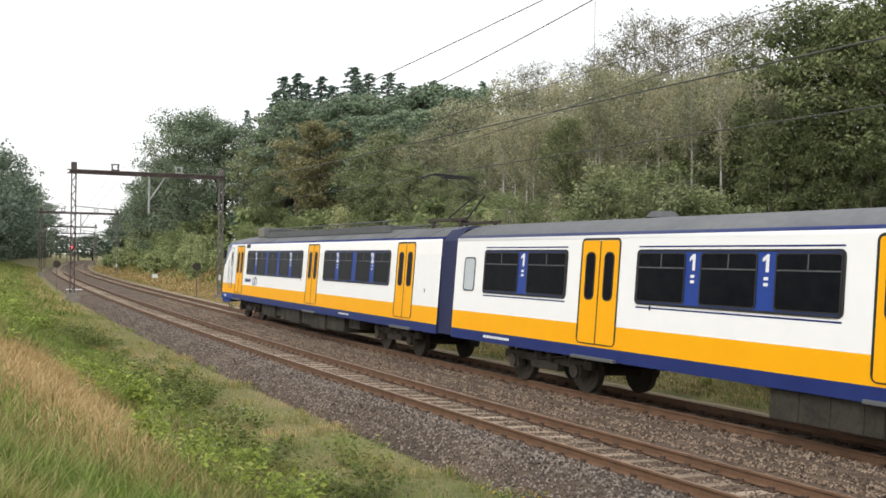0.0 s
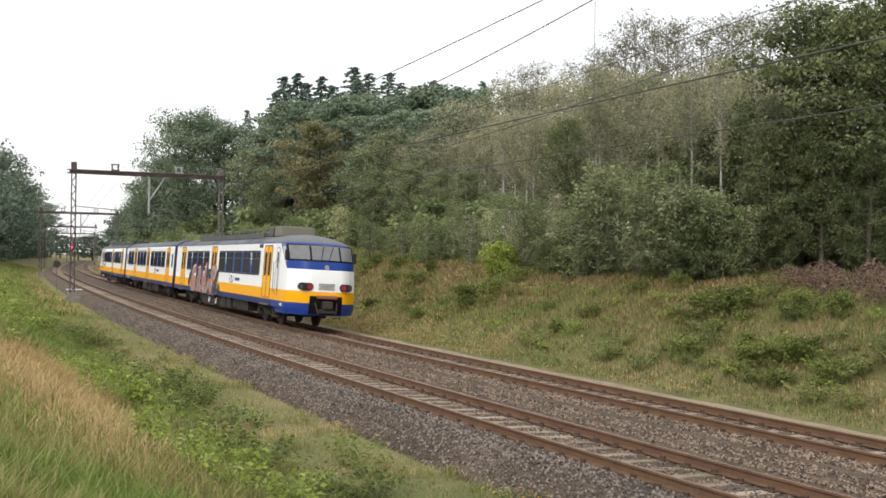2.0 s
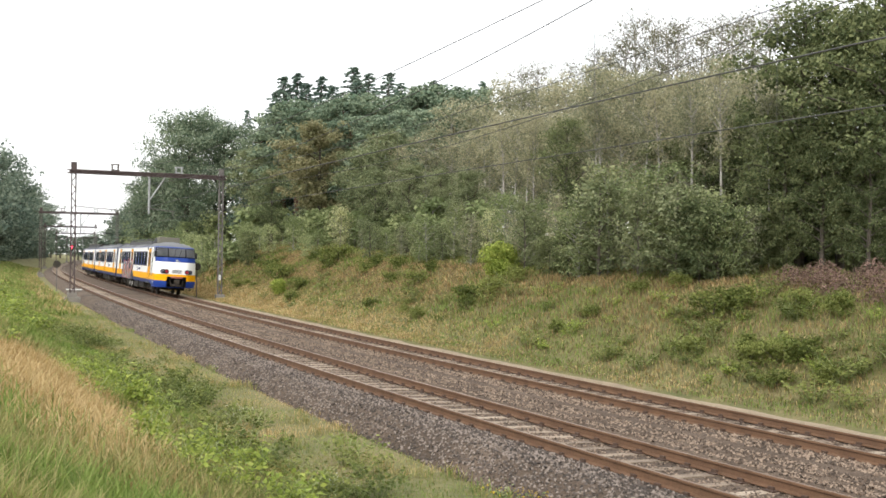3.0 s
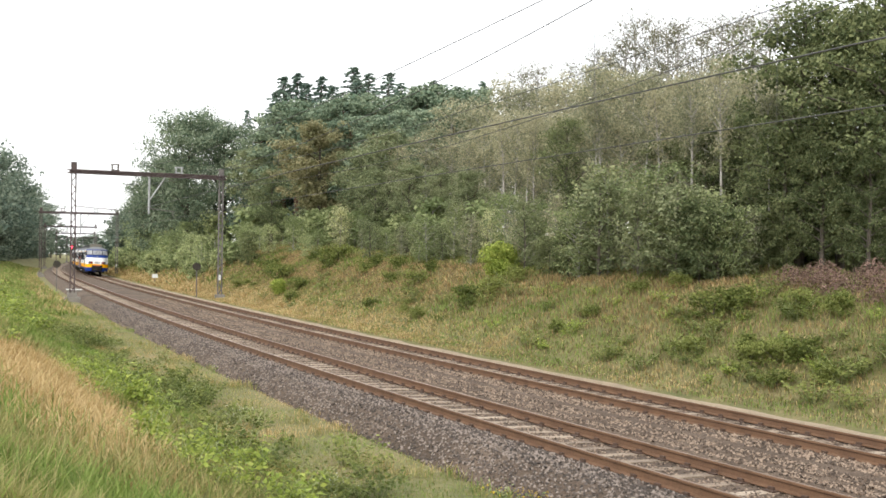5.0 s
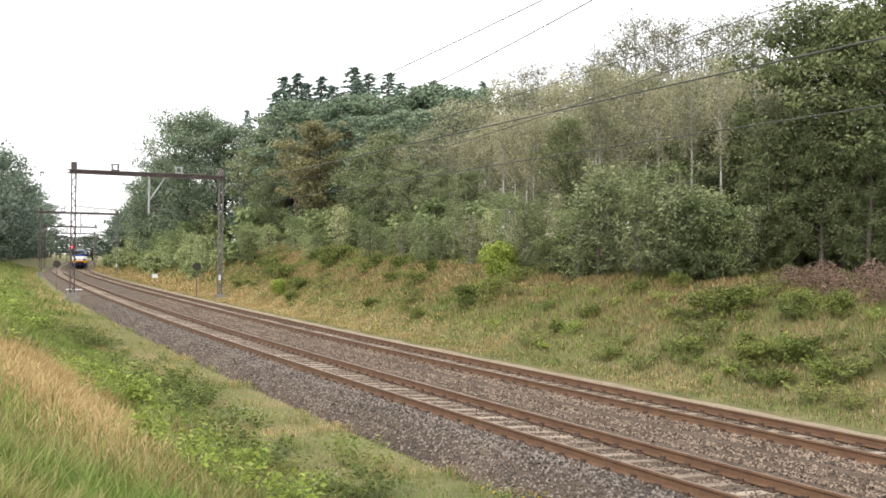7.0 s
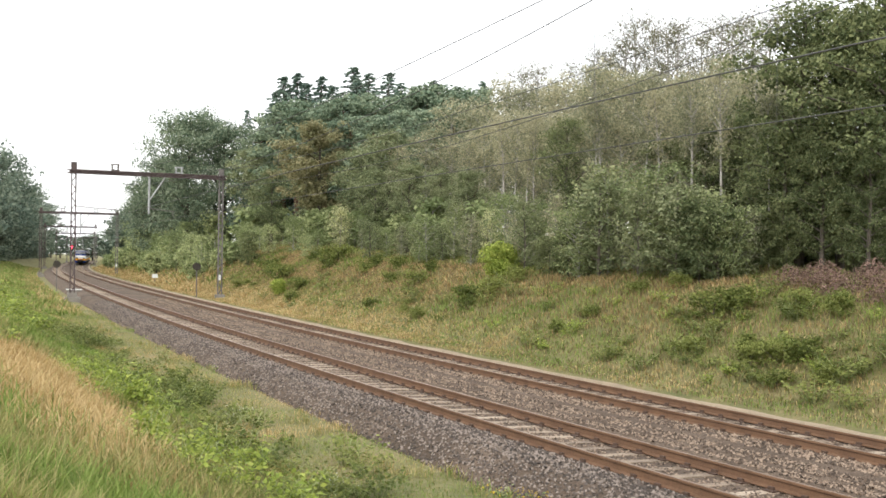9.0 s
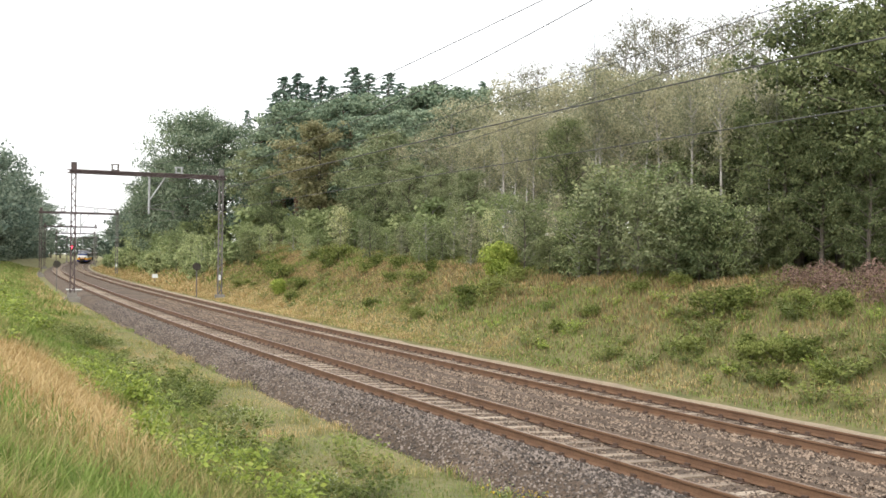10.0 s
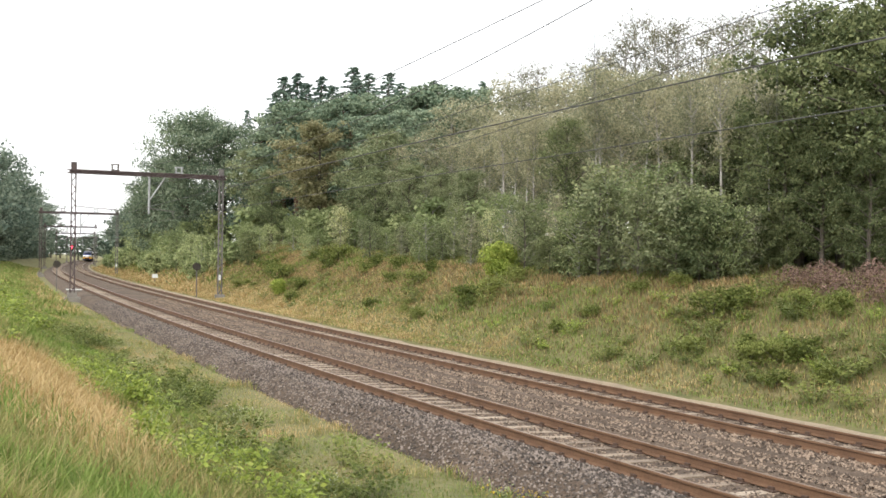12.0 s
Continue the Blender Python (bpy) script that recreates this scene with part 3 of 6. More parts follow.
def end_coach():
    """Driving coach; its nose is at x = 0 and the coupled end at x = 25.5."""
    car = new("driving_coach")
    body_shell(2.6, 25.25, car, (False, True))
    build_nose(2.6, car)
    for side in (-1, 1):
        for a, b in ((2.95, 4.2), (13.7, 14.95), (22.25, 23.5)):
            double_door(a, b, car, side)
        window_band(4.9, 13.05, 5, (0, 3), car, "2", side)
        window_band(15.6, 21.7, 4, (0, 2), car, "2", side)
        # cab door with handrails
        bm = bmesh.new()
        ring_panel(bm, rounded(1.78, 2.26, 1.30, 3.24, 0.1), rounded(1.80, 2.24, 1.32, 3.22, 0.09), 0.006, 0.012, side)
        cd = part("cab_door", finish(bm), M_BLACK, car, "white cab door with a narrow window")
        bm = bmesh.new()
        panel(bm, rounded(1.91, 2.13, 2.35, 3.05, 0.09), 0.008, 0.01, side)
        part("door_window", finish(bm), M_GLASS, cd)
        for x in (1.70, 2.34):
            bm = bmesh.new()
            y = side * (HALF + 0.05)
            rod(bm, (x, y, 1.42), (x, y, 2.62), 0.018, 8)
            for z in (1.42, 2.62):
                rod(bm, (x, side * (HALF - 0.03), z), (x, y, z), 0.016, 6)
            part("handrail", bm, M_GALV, car)
        # cab side glass
        bm = bmesh.new()
        panel(bm, [(1.46, 3.28), (1.08, 3.30), (0.70, 2.68), (0.82, 2.66), (1.02, 2.72)], 0.008, 0.02, side)
        part("cab_side_window", finish(bm), M_SCREEN, car)
        # steps below the cab door
        bm = bmesh.new()
        for z in (0.38, 0.66):
            box(bm, 1.80, 2.24, min(side * 1.18, side * 1.38), max(side * 1.18, side * 1.38), z, z + 0.03)
        for x in (1.79, 2.25):
            rod(bm, (x, side * 1.34, 0.38), (x, side * 1.34, 0.96), 0.018, 6)
        part("cab_steps", bm, M_UNDER, car)
        # small marks
        operator_logo(9.7, 1.74, car, side) if side > 0 else operator_logo(6.0, 1.74, car, side)
        marks(17.5, 0.93, 0.05, 0.05, M_DIGIT, car, "stencil", side, 14, 0.02, "tiny white stencilled bars")
        marks(0.98, 0.88, 0.07, 0.10, M_DIGIT, car, "fleet_mark", side, 4, 0.02, "white bars in place of a number")
        marks(4.55, 3.22, 0.62, 0.17, M_BLACK, car, "intake_grille", side, 1)
        for x in (13.0, 24.3):
            marks(x, 1.92, 0.05, 0.09, M_BLACK, car, "lock", side, 1)
        # dark hatches along the roof's edge
        for a, b in ((5.3, 6.6), (7.3, 8.4), (14.6, 16.0), (20.6, 21.6), (23.2, 24.3)):
            bm = bmesh.new()
            for z in (3.48, 3.54, 3.60, 3.66):
                panel(bm, [(b, z + 0.06), (a, z + 0.06), (a, z), (b, z)], 0.016, 0.03, side)
            part("roof_hatch", finish(bm), M_ROOF_DARK, car)
    # cab face
    face_patch("windscreen_frame", -0.99, 0.99, 2.72, 3.39, M_BLACK, car, lift=0.004, rows=8, cols=28, label="black windscreen surround")
    face_patch("windscreen", -0.41, 0.41, 2.78, 3.34, M_SCREEN, car, lift=0.026, label="windscreen pane with a pale sky reflection in its colour")
    for sign in (-1, 1):
        face_patch("side_windscreen", 0.47, 0.95, 2.78, 3.33, M_SCREEN, car, sign, lift=0.026, label="angled windscreen side pane")
        bm = bmesh.new()
        xa, ya = nose_x(1.72) + face_back(0.52) - 0.07, sign * 0.70
        xb, yb = nose_x(1.72) + face_back(0.66) - 0.05, sign * 0.95
        for x, y in ((xa, ya), (xb, yb)):
            rod(bm, (x, y, 1.72), (x + 0.25, y, 1.72), 0.155, 20)
        box(bm, xa + 0.01, xa + 0.3, min(ya, yb), max(ya, yb), 1.57, 1.87)
        lamp = part("lamp_housing", bm, M_BLACK, car, "rounded black lamp housing")
        bm = bmesh.new()
        rod(bm, (xa - 0.012, ya, 1.72), (xa + 0.02, ya, 1.72), 0.105, 18)
        part("tail_lamp", bm, plain("red_tail_lamp", (0.30, 0.02, 0.03), 0.25, 0.12), lamp, "dull red tail lamp")
        bm = bmesh.new()
        rod(bm, (xb - 0.012, yb, 1.72), (xb + 0.02, yb, 1.72), 0.105, 18)
        part("head_lamp", bm, plain("clear_head_lamp", (0.13, 0.13, 0.19), 0.15), lamp, "unlit clear headlamp")
    bm = bmesh.new()
    for k in range(6):
        z = 1.62 + k * 0.045
        box(bm, nose_x(z) - 0.018, nose_x(z) + 0.02, -0.33, 0.33, z, z + 0.022)
    part("front_grille", bm, M_GALV, car, "slatted grey ventilation grille")
    bm = bmesh.new()
    rod(bm, (nose_x(2.5) - 0.03, 0.0, 2.50), (nose_x(2.5) + 0.05, 0.0, 2.50), 0.10, 20)
    part("centre_lamp", bm, M_GALV, car, "round grey centre lamp")
    bm = bmesh.new()
    for y0, y1 in ((0.06, 0.20), (-0.35, -0.12)):
        rod(bm, (nose_x(3.32) - 0.05, y0, 3.32), (nose_x(2.8) - 0.05, y1, 2.80), 0.014, 6)
    part("wiper", bm, M_BLACK, car)
    # flat black patch stands in for the shade of the coupler opening
    face_patch("recess_shade_patch", -0.47, 0.47, 0.64, 1.36, M_BLACK, car, lift=0.014, label="black patch painted as the shaded recess behind the coupler")
    bm = bmesh.new()
    box(bm, -0.70, -0.1, -0.17, 0.17, 0.86, 1.18, bevel=0.04)
    rod(bm, (-0.78, 0, 1.02), (-0.64, 0, 1.02), 0.13, 14)
    box(bm, -0.60, -0.2, -0.30, 0.30, 0.70, 0.84, bevel=0.03)
    for y in (-0.45, 0.45):
        rod(bm, (-0.33, y, 1.1), (-0.50, y * 0.8, 0.66), 0.03, 8)
    part("coupler", bm, M_UNDER, car, "dark automatic coupler with hoses")
    bm = bmesh.new()
    box(bm, -0.54, -0.2, -0.40, 0.40, 1.26, 1.40, bevel=0.05)
    part("coupler_cover", bm, plain("faded_red_paint", (0.33, 0.11, 0.08), 0.6), car, "faded red plate over the coupler")
    for sign in (-1, 1):
        bm = bmesh.new()
        box(bm, 0.60, 0.70, min(sign * 1.34, sign * 1.50), max(sign * 1.34, sign * 1.50), 2.72, 3.14, bevel=0.03)
        part("mirror", bm, M_BLACK, car)
    # roof equipment
    bm = bmesh.new()
    box(bm, 4.0, 5.15, -0.75, 0.75, 3.76, 4.22, bevel=0.05)
    part("resistor_housing", bm, [plain("faded_beige_housing", (0.19, 0.18, 0.145), 0.7)], car, "faded beige roof housing")
    bm = bmesh.new()
    box(bm, 5.2, 6.0, -0.8, 0.8, 3.78, 4.16, bevel=0.04)
    part("roof_box", bm, M_ROOF_DARK, car)
    for side in (-1, 1):
        bm = bmesh.new()
        y = side * 0.92
        box(bm, 6.2, 20.5, y - 0.03, y + 0.03, 3.70, 3.93)
        k = 6.3
        while k < 20.4:
            rod(bm, (k, y, 3.90), (k, y * 0.9, 4.07), 0.02, 5)
            k += 0.9
        rod(bm, (6.3, y * 0.9, 4.07), (20.4, y * 0.9, 4.07), 0.025, 6)
        part("roof_screen", bm, M_ROOF_DARK, car, "long dark roof screen with rail")
    bm = bmesh.new()
    box(bm, 7, 19.5, -0.6, 0.6, 3.82, 3.98, bevel=0.03)
    part("roof_duct", bm, M_ROOF_DARK, car)
    for xc in (4.4, 21.6):
        bogie(xc, car)
    underfloor([(7.2, 9.2, 1.25, 0.26), (9.35, 10.4, 1.2, 0.32), (10.55, 11.5, 1.28, 0.22), (11.6, 12.7, 1.3, 0.20), (12.85, 13.9, 1.22, 0.24), (14.1, 15.7, 1.3, 0.18), (15.85, 17.6, 1.26, 0.22), (17.8, 18.8, 1.15, 0.40)], car)
    gangway(25.25, 25.93, car)
    return car


def pantograph(xc, parent):
    bm = bmesh.new()
    for y in (-0.55, 0.55):
        box(bm, xc - 1.2, xc + 1.2, y - 0.04, y + 0.04, 3.98, 4.06)
        for x in (-0.9, 0.9):
            rod(bm, (xc + x, y, 3.78), (xc + x, y, 3.99), 0.06, 8)
    base = part("pantograph_base", bm, M_UNDER, parent, "dark pantograph base on insulators")
    bm = bmesh.new()
    for y in (-0.3, 0.3):
        rod(bm, (xc - 0.5, y, 4.06), (xc + 0.95, y * 0.5, 4.74), 0.022, 6)
        rod(bm, (xc + 0.95, y * 0.5, 4.74), (xc - 1.0, y, 5.36), 0.013, 6)
    rod(bm, (xc - 0.5, -0.4, 4.06), (xc - 0.5, 0.4, 4.06), 0.04, 6)
    rod(bm, (xc - 1.0, -0.35, 5.36), (xc - 1.0, 0.35, 5.36), 0.025, 6)
    part("pantograph_arm", bm, M_BLACK, base)
    bm = bmesh.new()
    xc -= 1.0
    for e in (-0.16, 0.16):
        rod(bm, (xc + e, -0.62, 5.42), (xc + e, 0.62, 5.42), 0.022, 6)
        for y in (-1, 1):
            rod(bm, (xc + e, y * 0.62, 5.42), (xc + e, y * 0.92, 5.27), 0.02, 6)
    part("pantograph_head", bm, M_BLACK, base)


def middle_coach():
    """Middle coach between x = 0 and x = 25.6."""
    car = new("middle_coach")
    body_shell(0.12, 25.45, car)
    for side in (-1, 1):
        for a, b in ((1.95, 3.2), (11.3, 12.55), (18.65, 19.9)):
            double_door(a, b, car, side)
        window_band(3.85, 10.5, 4, (0, 2), car, "2", side)
        window_band(13.15, 18.05, 3, (0, 1), car, "1", side, stripes=True)
        window_band(20.45, 23.95, 2, (0,), car, "1", side, stripes=True)
        small_window(0.66, 1.02, 2.08, 2.88, M_GLASS, car, side)
        small_window(24.45, 24.95, 2.08, 2.88, M_PALE_GLASS, car, side)
        operator_logo(7.6, 1.74, car, side) if side > 0 else operator_logo(6.0, 1.74, car, side)
        marks(22.6, 0.93, 0.06, 0.06, M_DIGIT, car, "stencil", side, 15, 0.02, "tiny white stencilled bars")
        for x in (1.5, 17.6):
            marks(x, 1.92, 0.05, 0.09, M_BLACK, car, "lock", side, 1)
    for x in (4.5, 11.5, 19.0):
        bm = bmesh.new()
        bmesh.ops.create_cone(bm, cap_ends=True, segments=16, radius1=0.38, radius2=0.25, depth=0.14, matrix=Matrix.Translation((x, 0, 3.92)))
        part("roof_vent", bm, M_ROOF_DARK, car)
    for xc in (4.0, 21.6):
        bogie(xc, car)
    underfloor([(7.0, 8.9, 1.28, 0.22), (9.3, 10.4, 1.2, 0.30), (10.7, 12.2, 1.28, 0.18), (12.4, 14.6, 1.32, 0.22)], car)
    gangway(-0.33, 0.12, car)
    gangway(25.45, 25.95, car)
    return car


# spray-painted lettering on the rear coach, as unreadable rounded shapes
def spray_paint(car):
    M_TAG = [plain("silver_spray", (0.27, 0.27, 0.27), 0.55), plain("red_spray", (0.72, 0.05, 0.02), 0.55), plain("black_spray", (0.012, 0.012, 0.02), 0.55),
             plain("yellow_spray", (0.80, 0.66, 0.05), 0.55), plain("lilac_spray", (0.30, 0.28, 0.62), 0.55), plain("white_spray", (0.80, 0.80, 0.78), 0.55)]

    def stroke(name, path, width, mat, lift, parent):
        """One pass of the can: a band along a path with round ends and joints."""
        for _ in range(2 if len(path) > 2 else 0):
            inner = [q for (xa, za), (xb, zb) in zip(path, path[1:]) for q in ((xa * 0.75 + xb * 0.25, za * 0.75 + zb * 0.25), (xa * 0.25 + xb * 0.75, za * 0.25 + zb * 0.75))]
            path = [path[0]] + inner + [path[-1]]
        bm = bmesh.new()

        def spot(x, z):
            z = max(0.83, z)
            return bm.verts.new((x, wall_y(z) + lift, z))

        last = len(path) - 1
        rims, angle = [], 0.0
        for n, (x, z) in enumerate(path):
            xa, za = path[max(n - 1, 0)]
            xb, zb = path[min(n + 1, last)]
            angle = math.atan2(zb - za, xb - xa)
            rims.append((spot(x - width * math.sin(angle), z + width * math.cos(angle)), spot(x + width * math.sin(angle), z - width * math.cos(angle))))
            if n in (0, last):
                turn = [math.radians(v) for v in (60, 30, 0, -30, -60)]
                away = 0.0 if n == last else math.pi
                cap = [spot(x + width * math.cos(angle + away + t), z + width * math.sin(angle + away + t)) for t in turn]
                bm.faces.new([rims[n][0]] + cap + [rims[n][1]] if n == last else [rims[n][1]] + cap + [rims[n][0]])
        for (a, b), (c, d) in zip(rims, rims[1:]):
            bm.faces.new((a, c, d, b))
        return part(name, finish(bm), M_TAG[mat], parent)

    tag = stroke("graffiti", [(13.98, 1.11), (13.46, 1.17), (12.78, 1.04)], 0.34, 2, 0.018, car)
    tagged(tag, "silver and red spray-painted lettering shapes on black")
    for path in ([(20.63, 1.33), (20.35, 1.68), (20.07, 1.77)], [(18.39, 1.95), (18.52, 1.71), (18.39, 1.11)], [(17.16, 1.93), (17.02, 1.72), (17.20, 1.28)], [(15.77, 1.81), (15.33, 1.90), (14.83, 1.87)], [(15.72, 1.47), (15.03, 1.58), (14.75, 1.61)], [(13.86, 1.45), (13.35, 1.68), (13.17, 1.88)], [(13.78, 0.95), (13.11, 1.07), (12.78, 1.16)]):
        stroke("black_cloud", path, 0.26, 2, 0.0215, tag)
    letters = (
        [(18.94, 2.11), (19.39, 2.13), (19.70, 1.72), (19.84, 1.27), (19.70, 0.96), (19.08, 0.96), (18.72, 1.35), (19.16, 1.48)],
        [(18.19, 0.98), (17.93, 1.52), (17.84, 2.08), (17.51, 2.08), (17.64, 1.65), (17.97, 1.44), (17.48, 1.15), (17.20, 0.97)],
        [(16.82, 1.63), (16.72, 1.24), (16.50, 0.94)],
        [(16.07, 2.24), (16.20, 1.85), (16.34, 1.42), (16.22, 0.97), (15.67, 0.99), (15.33, 1.32), (14.89, 1.39), (14.75, 1.17)],
        [(14.49, 0.98), (14.44, 1.44), (14.49, 1.83), (14.30, 2.19), (13.98, 2.14), (13.58, 2.18), (13.78, 1.84), (14.02, 1.72)])
    for path in letters:
        stroke("red_outline", path, 0.26, 1, 0.0245, tag)
    for path in letters:
        stroke("silver_fill", path, 0.175, 0, 0.0285, tag)
    for path in ([(19.73, 2.11), (19.32, 2.27), (18.78, 2.29)], [(18.19, 2.14), (17.87, 2.23), (17.51, 2.21)], [(16.42, 2.20), (16.17, 2.27), (15.87, 2.22)], [(14.55, 2.16), (14.26, 2.34), (14.14, 2.16), (13.94, 2.22)], [(18.65, 1.05), (18.45, 0.95)], [(16.54, 1.15), (16.47, 0.94)], [(14.59, 1.56), (14.43, 1.51), (14.30, 1.30)], [(13.86, 1.65), (13.58, 1.82), (13.40, 2.11)], [(16.07, 1.30), (15.72, 1.47)]):
        stroke("white_highlight", path, 0.026, 5, 0.033, tag)
    for x, z in [(19.53, 1.57), (18.45, 1.52), (17.29, 1.16), (15.40, 1.59), (13.86, 2.09), (13.17, 1.29), (12.94, 1.49)]:
        for k in range(3):
            stroke("yellow_dash", [(x - 0.08 * k, z - 0.07 * k), (x - 0.12 - 0.08 * k, z + 0.15 - 0.07 * k)], 0.024, 3, 0.0345, tag)
    for x, z in [(20.42, 1.59), (20.28, 1.44), (18.45, 2.02), (18.26, 1.73), (17.20, 1.93), (16.96, 2.07), (17.81, 0.90), (15.87, 1.63), (15.48, 1.86), (14.95, 1.96), (14.85, 1.61), (14.83, 1.90), (13.96, 1.36), (13.52, 1.46), (13.17, 1.69), (13.78, 0.95), (13.17, 0.93), (12.84, 1.22), (13.86, 1.29), (17.29, 1.78)]:
        stroke("lilac_dot", [(x, z), (x - 0.01, z)], 0.055, 4, 0.0235, tag)
    # two small white scrawls on the equipment boxes
    for x in (15.0, 13.4):
        bm = bmesh.new()
        zig = [(0.55 * random.random(), 0.34 + 0.36 * random.random()) for k in range(14)]
        for (a, za), (b, zb) in zip(zig, zig[1:]):
            rod(bm, (x + a, 1.325, za), (x + b, 1.325, zb), 0.011, 4)
        part("white_scrawl", bm, M_TAG[5], tag)


rear_coach = end_coach()
lead_coach = copy_thing(rear_coach, Matrix.Identity(4))
lead_coach.name = "driving_coach"
tagged(rear_coach, "white, yellow and blue driving coach with spray-painted side", "train coach", "coaches of the train")
tagged(lead_coach, "white, yellow and blue driving coach with raised pantograph", "train coach", "coaches of the train")
spray_paint(rear_coach)
pantograph(23.75, lead_coach)
middle = tagged(middle_coach(), "white, yellow and blue middle coach with first-class windows", "train coach", "coaches of the train")


# ---- catenary portals, wires and line-side signs ----
def lattice_mast(height, base_z, mat, name="mast"):
    bm = bmesh.new()
    for y in (-0.14, 0.14):
        box(bm, -0.06, 0.06, y - 0.04, y + 0.04, base_z, height)
    box(bm, -0.06, 0.06, -0.19, 0.19, height - 0.5, height)
    z, k = base_z + 0.35, 0
    while z < height - 0.6:
        for x in (-0.05, 0.05):
            rod(bm, (x, -0.14 if k % 2 else 0.14, z), (x, 0.14 if k % 2 else -0.14, z + 0.48), 0.032, 5)
        z += 0.48
        k += 1
    return bm


def portal(s, l0, l1, beam_z=8.55, z0=-0.25, z1=-0.4, detail=True):
    p = tagged(new("catenary_portal"), "steel catenary portal with lattice masts and dark beam", "catenary portal", "portals over the tracks")
    x, y = at(s, 0)
    p.matrix_basis = Matrix.Translation((float(x), float(y), 0)) @ Matrix.Rotation(heading(s) - math.pi / 2, 4, "Z")
    # local x points right across the tracks, y along them
    for l, z, mat in ((l0, z0, M_BEAM), (l1, z1, M_MAST)):
        bm = lattice_mast(9.2, z, mat)
        bmesh.ops.rotate(bm, verts=bm.verts, cent=(0, 0, 0), matrix=Matrix.Rotation(math.pi / 2, 3, "Z"))
        bmesh.ops.translate(bm, verts=bm.verts, vec=(l, 0, 0))
        m = part("mast", bm, mat, p)
        bm = bmesh.new()
        box(bm, l - 0.55, l + 0.55, -0.45, 0.45, z - 0.5, z + 0.12, bevel=0.04)
        box(bm, l - 0.32, l + 0.32, -0.25, 0.25, z + 0.12, z + 0.40, bevel=0.03)
        part("footing", bm, M_CONCRETE, m, "stained concrete footing")
    bm = bmesh.new()
    for dy in (-0.14, 0.14):
        for z in (beam_z - 0.12, beam_z + 0.12):
            box(bm, l0 - 0.45, l1 + 0.4, dy - 0.035, dy + 0.035, z - 0.03, z + 0.03)
        k = l0
        while k < l1 - 0.3:
            rod(bm, (k, dy, beam_z - 0.1), (k + 0.35, dy, beam_z + 0.1), 0.022, 5)
            rod(bm, (k + 0.35, dy, beam_z + 0.1), (k + 0.7, dy, beam_z - 0.1), 0.022, 5)
            k += 0.7
    box(bm, l0 - 0.3, l1 + 0.2, -0.02, 0.02, beam_z - 0.1, beam_z + 0.1)
    part("beam", bm, M_BEAM, p, "dark brown lattice beam")
    bm = bmesh.new()
    rod(bm, (2.45, 0, beam_z - 0.1), (2.45, 0, 5.75), 0.085, 10)
    rod(bm, (3.6, 0, beam_z - 0.1), (2.5, 0, 6.75), 0.055, 8)
    part("drop_post", bm, M_GALV, p, "galvanised drop post with diagonal brace")
    for l, e in ((2.5, 1.75), (l0 + 0.1, 2.9)):
        bm = bmesh.new()
        rod(bm, (l, 0, 6.15), (l + e, 0, 5.95), 0.03, 8)
        rod(bm, (l + e * 0.9, 0, 5.98), (l + e * 0.95, 0, 5.55), 0.02, 6)
        part("steady_arm", bm, M_MAST, p)
    for l in (0.12, 4.5):
        bm = bmesh.new()
        for dx in (-0.2, 0.2):
            rod(bm, (l + dx, 0, beam_z + 0.2), (l + dx, 0, beam_z + 0.62), 0.06, 10)
        box(bm, l - 0.3, l + 0.3, -0.05, 0.05, beam_z + 0.55, beam_z + 0.65, bevel=0.01)
        box(bm, l - 0.3, l + 0.3, -0.05, 0.05, beam_z + 0.17, beam_z + 0.25, bevel=0.01)
        part("insulator", bm, M_GALV if l > 1 else M_MAST, p, "pale insulator frame on the beam")
    if detail:
        bm = bmesh.new()
        box(bm, l1 - 0.14, l1 + 0.02, -0.26, -0.22, 1.05, 1.45)
        part("mast_plate", bm, plain("white_enamel", (0.75, 0.76, 0.75)), p, "small white enamel plate")
    return p


portal(77.5, -2.6, 7.55)
for s, r in ((153, 7.35), (231, 7.4), (307, 7.4), (384, 7.4)):
    portal(s, -2.75, r, detail=(s < 200))


def wire(name, pts, radius, label):
    cu = bpy.data.curves.new(name, "CURVE")
    cu.dimensions = "3D"
    cu.bevel_depth = radius
    cu.bevel_resolution = 1
    sp = cu.splines.new("POLY")
    sp.points.add(len(pts) - 1)
    for q, v in zip(sp.points, pts):
        q.co = (float(v[0]), float(v[1]), float(v[2]), 1)
    cu.materials.append(M_WIRE)
    ob = new(name, cu)
    return tagged(ob, label, "overhead wire", "overhead wires")


SUPPORTS = [-1, 77.5, 153, 231, 307, 384]


def chord(s, l):
    """Plan place on the straight line between the supports on either side of s."""
    k = max(i for i in range(len(SUPPORTS) - 1) if SUPPORTS[i] <= s)
    a, b = SUPPORTS[k], SUPPORTS[k + 1]
    t = (s - a) / (b - a)
    pa, pb = at(a, l), at(b, l)
    q = at(s, l)
    w = 0.25
    return (w * (pa[0] + (pb[0] - pa[0]) * t) + (1 - w) * q[0], w * (pa[1] + (pb[1] - pa[1]) * t) + (1 - w) * q[1]), t, k


def messenger_z(t, k):
    return 7.2 + 1.75 * (2 * t - 1) ** 2


def auxiliary_z(t, k):
    u = 2 * t - 1
    return 6.23 + (1.6 if u > 0 else 4.0 if k == 0 else 1.5) * u * u


